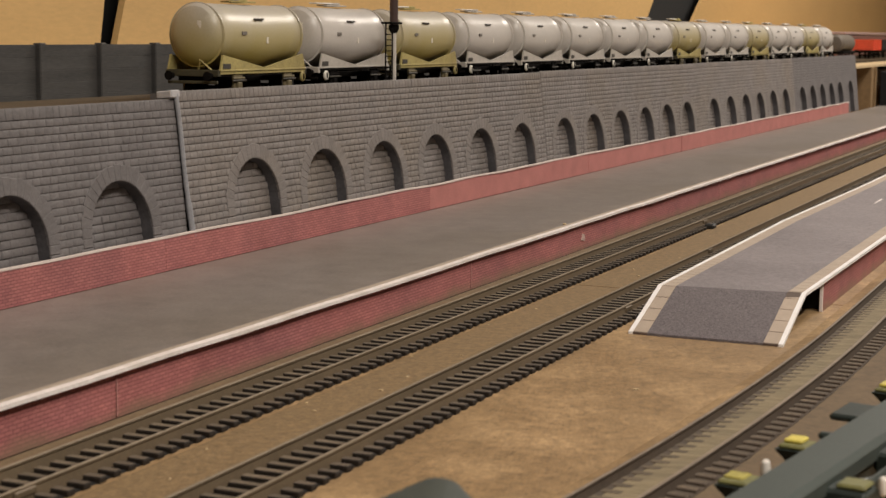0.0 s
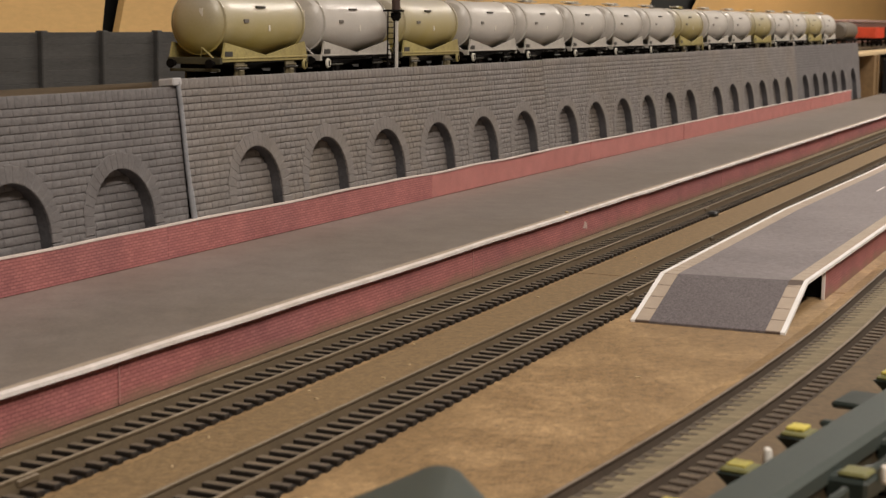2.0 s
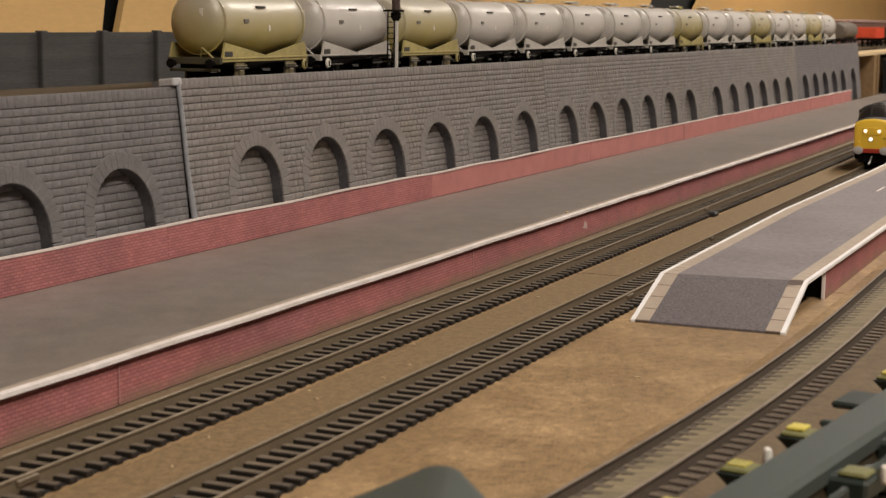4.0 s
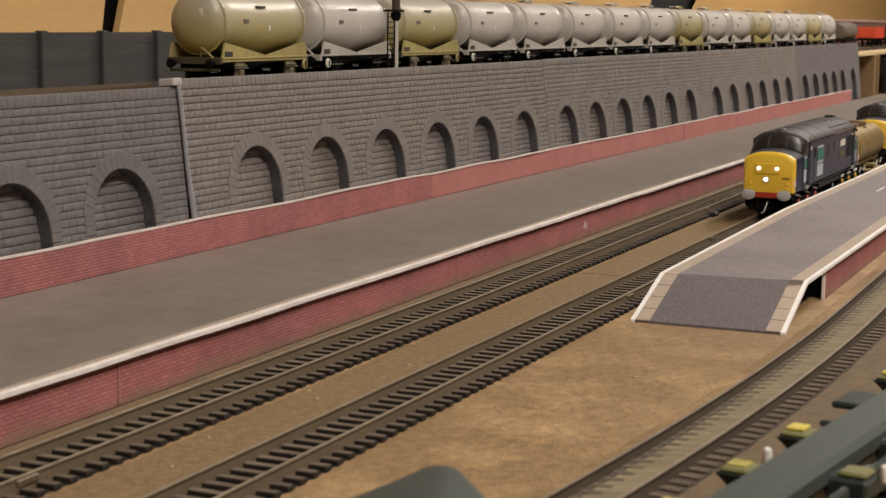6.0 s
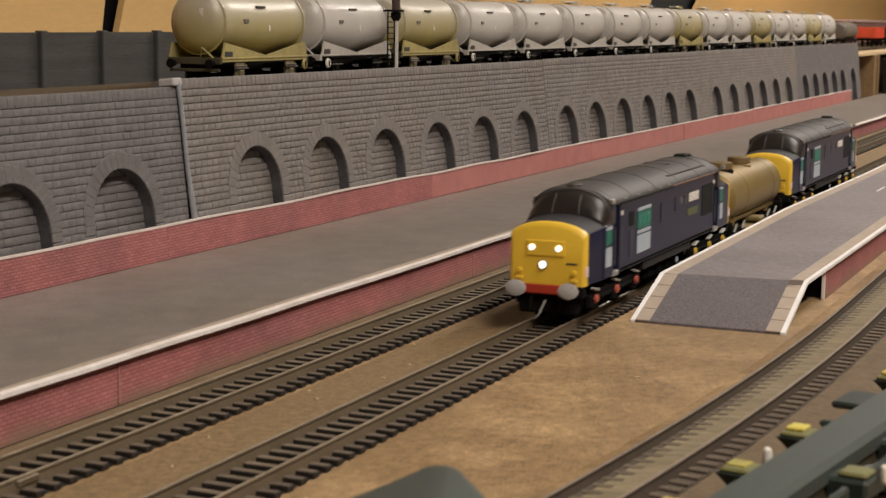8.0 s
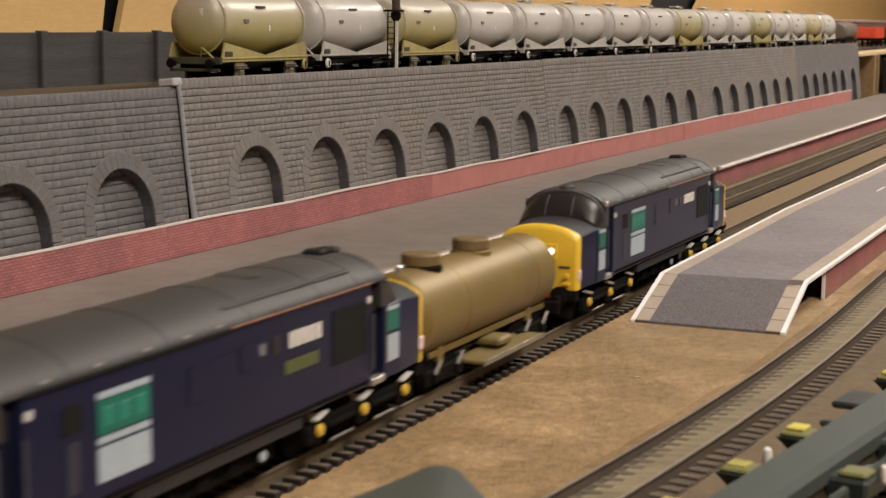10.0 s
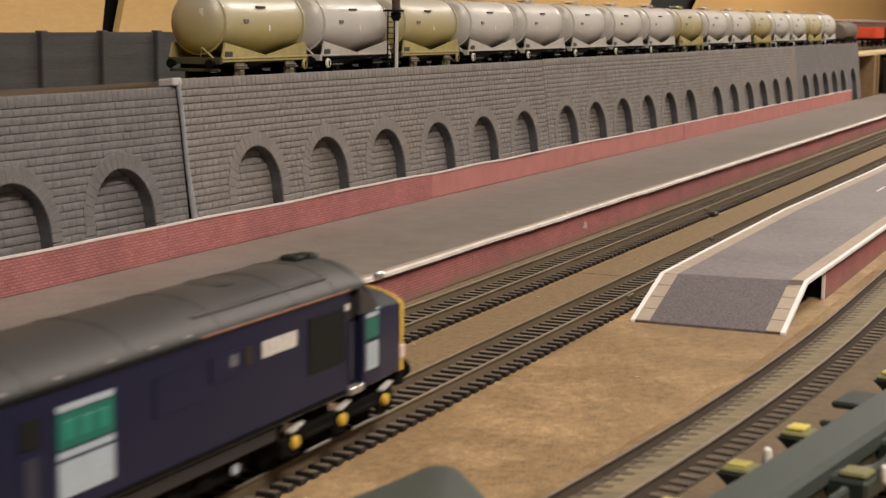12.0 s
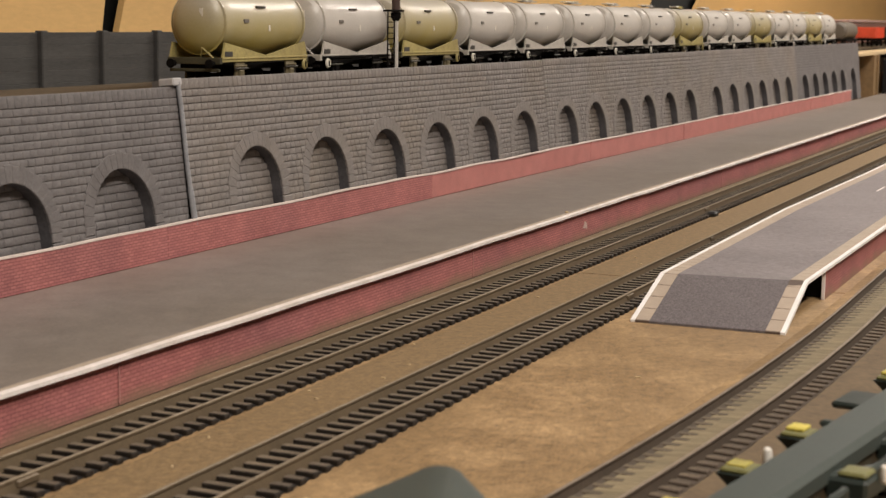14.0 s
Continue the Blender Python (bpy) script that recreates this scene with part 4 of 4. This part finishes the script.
# ---- cement tank wagons on the upper level ----
def cement_wagon(name, yellowed, bare):
    """Four-wheeled cement tank with a sagging middle; x = 0 is the middle, z = 0 the rail's top."""
    if yellowed:
        shell = mat("yellowed_cement_grey", (0.48, 0.45, 0.41), 0.36, var=0.10, scale=25, bump=0.05, dirt=(0.38, 0.35, 0.30), amount=0.6, dscale=22)
        frame_m = mat("yellowed_frame", (0.36, 0.30, 0.115), 0.65, var=0.3, scale=60, dirt=(0.20, 0.15, 0.06), amount=0.6)
    else:
        shell = mat("cement_grey_paint", (0.54, 0.51, 0.475), 0.33, var=0.08, scale=25, bump=0.05, dirt=(0.36, 0.33, 0.29), amount=0.6, dscale=25)
        frame_m = mat("dusty_pale_frame", (0.42, 0.39, 0.35), 0.6, var=0.2, scale=60)
    w = thing(name, "yellowed cement tank wagon" if yellowed else "pale grey cement tank wagon", "tank wagon", group="cement tank wagons")
    rings = []
    prof = [(-51, 4, 34), (-50.2, 10, 34), (-48.5, 14.0, 34), (-46, 16.0, 33.6), (-44.8, 16.4, 33.4), (-44.2, 16.3, 33.4)]
    for i in range(0, 9):
        x = -44 + i * 11
        d = 1 - abs(x) / 44.0
        prof.append((x, 16.2 + 1.0 * d, 33.4 - 1.2 * d))
    prof += [(-a, r, c) for a, r, c in prof[:6][::-1]]
    for x, r, c in prof:
        d = max(0, 1 - abs(x) / 47.0)
        ring = []
        for k in range(36):
            a = 2 * math.pi * k / 36
            y, z = 0.95 * r * math.cos(a), r * math.sin(a)
            if z < 0:
                z *= 1 + 0.10 * d
            ring.append((x, y, c + z))
        rings.append(ring)
    T = part("tank", Geo().loft(rings), shell, w)
    for e in (-1, 1):
        part("band", Geo().lathe([(e * 45.6, 16.0), (e * 45.4, 16.75), (e * 44.6, 16.75), (e * 44.4, 16.0)], (0, 0, 33.4), "x", 36), shell, T)
        part("end_ladder", Geo().rod((e * 47.5, -2, 14), (e * 50.8, -5, 20.5), 0.45).rod((e * 48.5, -12, 14), (e * 50.6, -5, 20.5), 0.45), frame_m, w)
        # sloping saddle plates rise from the middle to the ends
        for sd in (-1, 1):
            y0, y1 = sorted((sd * 15.2, sd * 16.2))
            q = Geo()
            q.loft([[(e * 0.2, y0, 15.3), (e * 0.2, y0, 16.3), (e * 46, y0, 23.2), (e * 49, y0, 15.3)],
                    [(e * 0.2, y1, 15.3), (e * 0.2, y1, 16.3), (e * 46, y1, 23.2), (e * 49, y1, 15.3)]])
            part("saddle_plate", q, frame_m, w)
        part("headstock", Geo().box(min(e * 48, e * 51), max(e * 48, e * 51), -16, 16, 12, 15.5, 0.3), mat("oily_olive_frame", (0.055, 0.048, 0.026), 0.7, var=0.3) if bare else frame_m, w)
        part("step_beam", Geo().box(min(e * 49, e * 50.6), max(e * 49, e * 50.6), -15, 15, 8.2, 9.8, 0.3), mat("oily_olive_frame", (0.055, 0.048, 0.026), 0.7, var=0.3) if bare else UNDER, w)
        part("end_label", Geo().box(min(e * 50.0, e * 50.75), max(e * 50.0, e * 50.75), -5.6, -3.4, 36.5, 40.5), mat("white_wheel_paint", (0.72, 0.68, 0.6), 0.5), T)
        for y in (-11.6, 11.6):
            part("buffer", Geo().lathe([(e * 51, 1.5), (e * 54.4, 1.5), (e * 54.6, 2.4), (e * 55.4, 2.4)], (0, y, 12.4), "x", 16), UNDER, w)
        part("wheelset", Geo().lathe([(-8.6, 6), (-6.4, 6), (-6.4, 6.7), (-6.2, 1), (6.2, 1), (6.4, 6.7), (6.4, 6), (8.6, 6)], (e * 29, 0, 6), "y", 20), UNDER, w)
        for sd in (-1, 1):
            part("axle_guard", Geo().box(e * 29 - 5, e * 29 + 5, sd * 15.0 - 0.7, sd * 15.0 + 0.7, 4, 13, 0.4).box(e * 29 - 6.4, e * 29 + 6.4, sd * 16.0 - 0.5, sd * 16.0 + 0.5, 10.4, 11.6, 0.3)
                 .box(e * 29 - 2.4, e * 29 + 2.4, sd * 16.0 - 1, sd * 16.0 + 1, 4.5, 9, 0.5), mat("olive_brown_gear", (0.13, 0.105, 0.055), 0.7, var=0.3) if bare else UNDER, w)
            part("spring", Geo().box(e * 29 - 7.5, e * 29 + 7.5, sd * 16.4 - 0.5, sd * 16.4 + 0.5, 9.2, 10.2, 0.3), mat("oily_spring", (0.045, 0.038, 0.028), 0.6, var=0.3), w)
    part("solebar", Geo().box(-49, 49, -16.2, -14.4, 13.0, 15.25, 0.3), frame_m if bare else UNDER, w)
    part("solebar", Geo().box(-49, 49, 14.4, 16.2, 13.0, 15.25, 0.3), frame_m if bare else UNDER, w)
    part("lip", Geo().box(-49, 49, -16.6, -15.6, 14.6, 15.5, 0.15), frame_m, w, "pale dusty frame lip")
    part("underfloor", Geo().box(-46, 46, -11, 11, 9, 12).box(-12, 10, -9, 9, 5, 9, 1), UNDER, w)
    part("brake_wheel", Geo().lathe([(-17.8, 2.4), (-17.2, 2.9), (-16.6, 2.7)], ((-43 if not yellowed else 44), 0, 10.6), "y", 18),
         mat("white_wheel_paint", (0.72, 0.68, 0.6), 0.5) if not yellowed else frame_m, w, "pale hand brake wheel")
    part("wheel_hub", Geo().box((-43.6 if not yellowed else 43.4), (-42.4 if not yellowed else 44.6), -18.2, -17.7, 9.0, 12.2, 0.1), UNDER, w)
    part("hatch", Geo().lathe([(50.2, 5), (52.2, 5), (52.6, 4)], (0, 0, 0), "z", 18).box(-14, 14, -3.4, 3.4, 50.4, 51.2, 0.2), frame_m, T)
    for x0, x1, z0, z1 in ((-25, -20, 33.4, 35.2), (2.5, 4.2, 29, 32.2)):
        part("label_bar", Geo().box(x0, x1, -16.35, -15.6, z0, z1), mat("faded_dark_print", (0.16, 0.145, 0.13), 0.6) if x0 < 0 else mat("white_wheel_paint", (0.72, 0.68, 0.6)), T)
    part("end_plate_label", Geo().box(-46.5, -38.5, -16.5, -16.1, 16.0, 18.6), MARK, w)
    part("catwalk", Geo().box(-26, 6, -2.6, 2.6, 51.6, 52.4, 0.2), mat("pale_catwalk", (0.66, 0.63, 0.58), 0.5), T, "pale roof catwalk")
    part("sling", Geo().box(-8, 2, -14.9, -13.5, 41.0, 42.2, 0.2), MARK, T)
    return w


wag = [cement_wagon("cement_wagon", False, False), cement_wagon("cement_wagon", True, True)]
stain_from_below(MATS["yellowed_cement_grey"], (0.36, 0.285, 0.045), 0.020, 0.052)
for w_ in wag:
    for me in {c.data for c in w_.children_recursive}:
        me.transform(Matrix.Diagonal((0.915, 1, 1, 1)))
kinds = [1, 0, 1, 0, 0, 0, 0, 0, 1, 0, 0, 1, 0, 0, 1, 0]
used = [False, False]
for i, k in enumerate(kinds):
    m = mm(73 + 46.7 + i * 107.6, 237, 88.2)
    if used[k]:
        copy_thing(wag[k], m)
    else:
        wag[k].matrix_basis = m
        used[k] = True


def open_wagon(name, label, colour, x, tank=False):
    w = thing(name, label, "wagon", mm(x, 237, 88.2))
    if tank:
        part("tank", Geo().lathe([(-52, 3), (-51, 10), (-48, 13.5), (48, 13.5), (51, 10), (52, 3)], (0, 0, 26), "x", 28), colour, w)
    else:
        g_ = Geo().box(-46, 46, -16.5, 16.5, 14, 17, 0.3)
        for a in ((-46, 46, -16.5, -15.3), (-46, 46, 15.3, 16.5), (-46, -44.8, -15.3, 15.3), (44.8, 46, -15.3, 15.3)):
            g_.box(*a, 17, 32, 0.2)
        part("body", g_, colour, w)
        for i in range(6):
            part("rib", Geo().box(-42 + i * 16.4, -40 + i * 16.4, -17.3, -16.5, 14, 32, 0.2), colour, w)
    part("frame", Geo().box(-50, 50, -13, 13, 10, 13.9, 0.3), UNDER, w)
    for e in (-28, 28):
        part("wheelset", Geo().lathe([(-8.6, 6), (-6.4, 6), (-6.4, 6.7), (-6.2, 1), (6.2, 1), (6.4, 6.7), (6.4, 6), (8.6, 6)], (e, 0, 6), "y", 20), UNDER, w)
        part("axle_guard", Geo().box(e - 4, e + 4, -13.5, -12, 4, 10, 0.4), UNDER, w)
    return w


open_wagon("tank_wagon", "dull grey brown tank wagon", mat("dull_grey_brown", (0.13, 0.11, 0.09), 0.6), 1935, True)
open_wagon("open_wagon", "black open wagon with pale dusty rims", mat("sooty_black", (0.015, 0.013, 0.012), 0.7), 2290)
open_wagon("open_wagon", "bright red open wagon", mat("bright_red_paint", (0.60, 0.07, 0.03), 0.5), 2185)
# ---- signal post beside the upper track ----
sg = thing("signal_post", "dark ladder and white post of a model signal", "signal", mm(253, 208, 83.2))
part("post", Geo().rod((0, 0, 0), (0, 0, 46), 1.6, 14), mat("dirty_white_post", (0.5, 0.47, 0.43), 0.6), sg, "dirty white post")
part("upper_post", Geo().rod((0, 0, 44), (0, 0, 78), 2.6, 14), mat("dark_brown_post", (0.06, 0.035, 0.03), 0.6), sg, "dark brown upper post")
part("stage", Geo().box(-11, 5, -3.4, 3.4, 45.5, 46.8, 0.3), UNDER, sg, "dark landing stage")
part("collar", Geo().lathe([(40, 1.7), (42, 3.0), (45, 3.2)], (0, 0, 0), "z", 16), UNDER, sg)
part("ladder_rail", Geo().rod((-9.4, 1, 0), (-9.0, 1, 46), 0.5), UNDER, sg)
part("ladder_rail", Geo().rod((-5.2, -1.4, 0), (-4.8, -1.4, 46), 0.5), UNDER, sg)
for i in range(13):
    z = 3 + i * 3.3
    part("rung", Geo().rod((-9.3, 1, z), (-5.1, -1.4, z), 0.32, 6), UNDER, sg)
part("foot", Geo().box(-4, 4, -2, 2, 0, 3, 0.4), UNDER, sg)

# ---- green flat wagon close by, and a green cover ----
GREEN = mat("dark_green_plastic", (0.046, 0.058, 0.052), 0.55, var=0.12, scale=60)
# Darker copy of the green: shade painted into brackets, truss and lower beam.
SHADEGREEN = mat("shaded_green_plastic", (0.014, 0.022, 0.018), 0.55, var=0.15, scale=60)
YPAD = mat("lemon_yellow_pad", (0.56, 0.47, 0.09), 0.55, var=0.3, scale=260, dirt=(0.16, 0.16, 0.05), amount=0.9, dscale=120)
OLPAD = mat("olive_pad", (0.15, 0.145, 0.05), 0.55, var=0.3, scale=260)
IVORY = mat("ivory_plastic", (0.72, 0.68, 0.62), 0.4, var=0.08)
gf = thing("flat_wagon", "dark green bogie flat wagon with yellow topped brackets", "wagon", mm(-270, -154, 0, 0, 0, -8.5))
part("spine", Geo().box(-120, 190, -7, 6, 24, 30, 1.4), GREEN, gf, "dark green spine beam")
part("lower_beam", Geo().box(-115, 185, -5, 4, 14, 24, 1.0), SHADEGREEN, gf)
for x, pad in ((-64, 1), (-27, 1), (10, 1), (46, 0), (84, 1), (122, 1)):
    if not pad:
        part("arm", Geo().box(x - 2, x + 14, 5, 15.5, 25.6, 27.4, 0.6), SHADEGREEN, gf, "dark green side plate")
        part("arm_tip", Geo().box(x - 15, x - 12, 5, 14, 23.5, 25.2, 0.6), SHADEGREEN, gf, "thin dark green stay")
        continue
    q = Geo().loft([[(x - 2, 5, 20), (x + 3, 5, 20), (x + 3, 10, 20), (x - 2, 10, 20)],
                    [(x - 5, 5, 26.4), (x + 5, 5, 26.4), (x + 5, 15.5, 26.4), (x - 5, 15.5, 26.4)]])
    ar = part("bracket", q, SHADEGREEN, gf, "tapered dark green bracket")
    part("pad", Geo().box(x - 4, x + 4, 8.0, 15, 26.4, 27.4, 0.4), OLPAD, ar, "olive pad")
    part("pad_top", Geo().box(x - 1.5, x + 3.8, 10, 14.5, 27.4, 28.3 if x != -27 else 27.7, 0.3), YPAD, ar, "lemon yellow pad")
for x in (-64, -27, 9, 46, 84, 122):
    ar = part("bracket", Geo().box(x + 4, x + 13, -15.5, -6, 22, 27, 0.8), SHADEGREEN, gf)
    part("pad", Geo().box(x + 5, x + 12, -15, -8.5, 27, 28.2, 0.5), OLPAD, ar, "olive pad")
    part("truss", Geo().box(x + 16, x + 36, -13.5, -11.5, 20, 27, 0.6), SHADEGREEN, gf)
    part("brace", Geo().rod((x + 14, -7, 25), (x + 34, -15, 24), 1.2), SHADEGREEN, gf)
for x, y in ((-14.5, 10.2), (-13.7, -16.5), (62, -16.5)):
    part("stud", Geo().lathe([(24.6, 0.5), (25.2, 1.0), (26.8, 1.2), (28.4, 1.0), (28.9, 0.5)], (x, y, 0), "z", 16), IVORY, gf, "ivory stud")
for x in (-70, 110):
    part("bogie", Geo().box(x - 22, x + 22, -11, 11, 6, 13.9, 1.0), SHADEGREEN, gf)
    for dx in (-13, 13):
        part("wheelset", Geo().lathe([(-8.6, 6), (-6.4, 6), (-6.4, 6.7), (-6.2, 1), (6.2, 1), (6.4, 6.7), (6.4, 6), (8.6, 6)], (x + dx, 0, 11.2), "y", 20), UNDER, gf)
track("track under the green flat wagon", lambda x: (-154 - (x + 270) * 0.1495, -0.1495), -420, 200, 0, bed=1)

lid = thing("green_cover", "dark green rounded cover of a nearby model", "cover")


def cover_plan(e, z):
    pts = [(-540 + e, -66 - e), (-371 - e, -92.6 - e)]
    for k in range(7):
        a = math.radians(80 - k * 20)
        pts.append((-367.4 + (5.0 - e) * math.cos(a), -98.2 + (5.0 - e) * math.sin(a)))
    pts += [(-384 - e, -118 + e), (-540 + e, -170 + e)]
    return [(x, y, z) for x, y in pts]


part("shell", Geo().loft([cover_plan(0, 0.1), cover_plan(0, 37.5), cover_plan(0.8, 39.3), cover_plan(2.2, 40)]), GREEN, lid)


def motions():
    """The train comes towards the lens at a steady pace and slows a little."""
    def nose(t):
        if t < 8.0:
            return 344.1 + (8.0 - t) * 198.5
        u = t - 8.0
        return 344.1 - 198.6 * u + 0.6 * u * u
    ts = [0.0, 2.0, 4.0, 6.0, 7.0, 8.0, 9.0, 10.0, 10.5, 11.0, 11.5, 12.0, 12.5, 13.0, 13.5, 14.0]
    walk(loco, [(t, mm(nose(t) - (386.0 if t <= 8 else max(374.0, 386.0 - 4.8 * (t - 8))), 0, 5)) for t in ts])
    walk(loco2, [(t, mm(nose(t), 0, 5)) for t in ts])
    walk(tanker, [(t, mm(nose(t) - 76.5, 0, 5)) for t in ts])


motions()
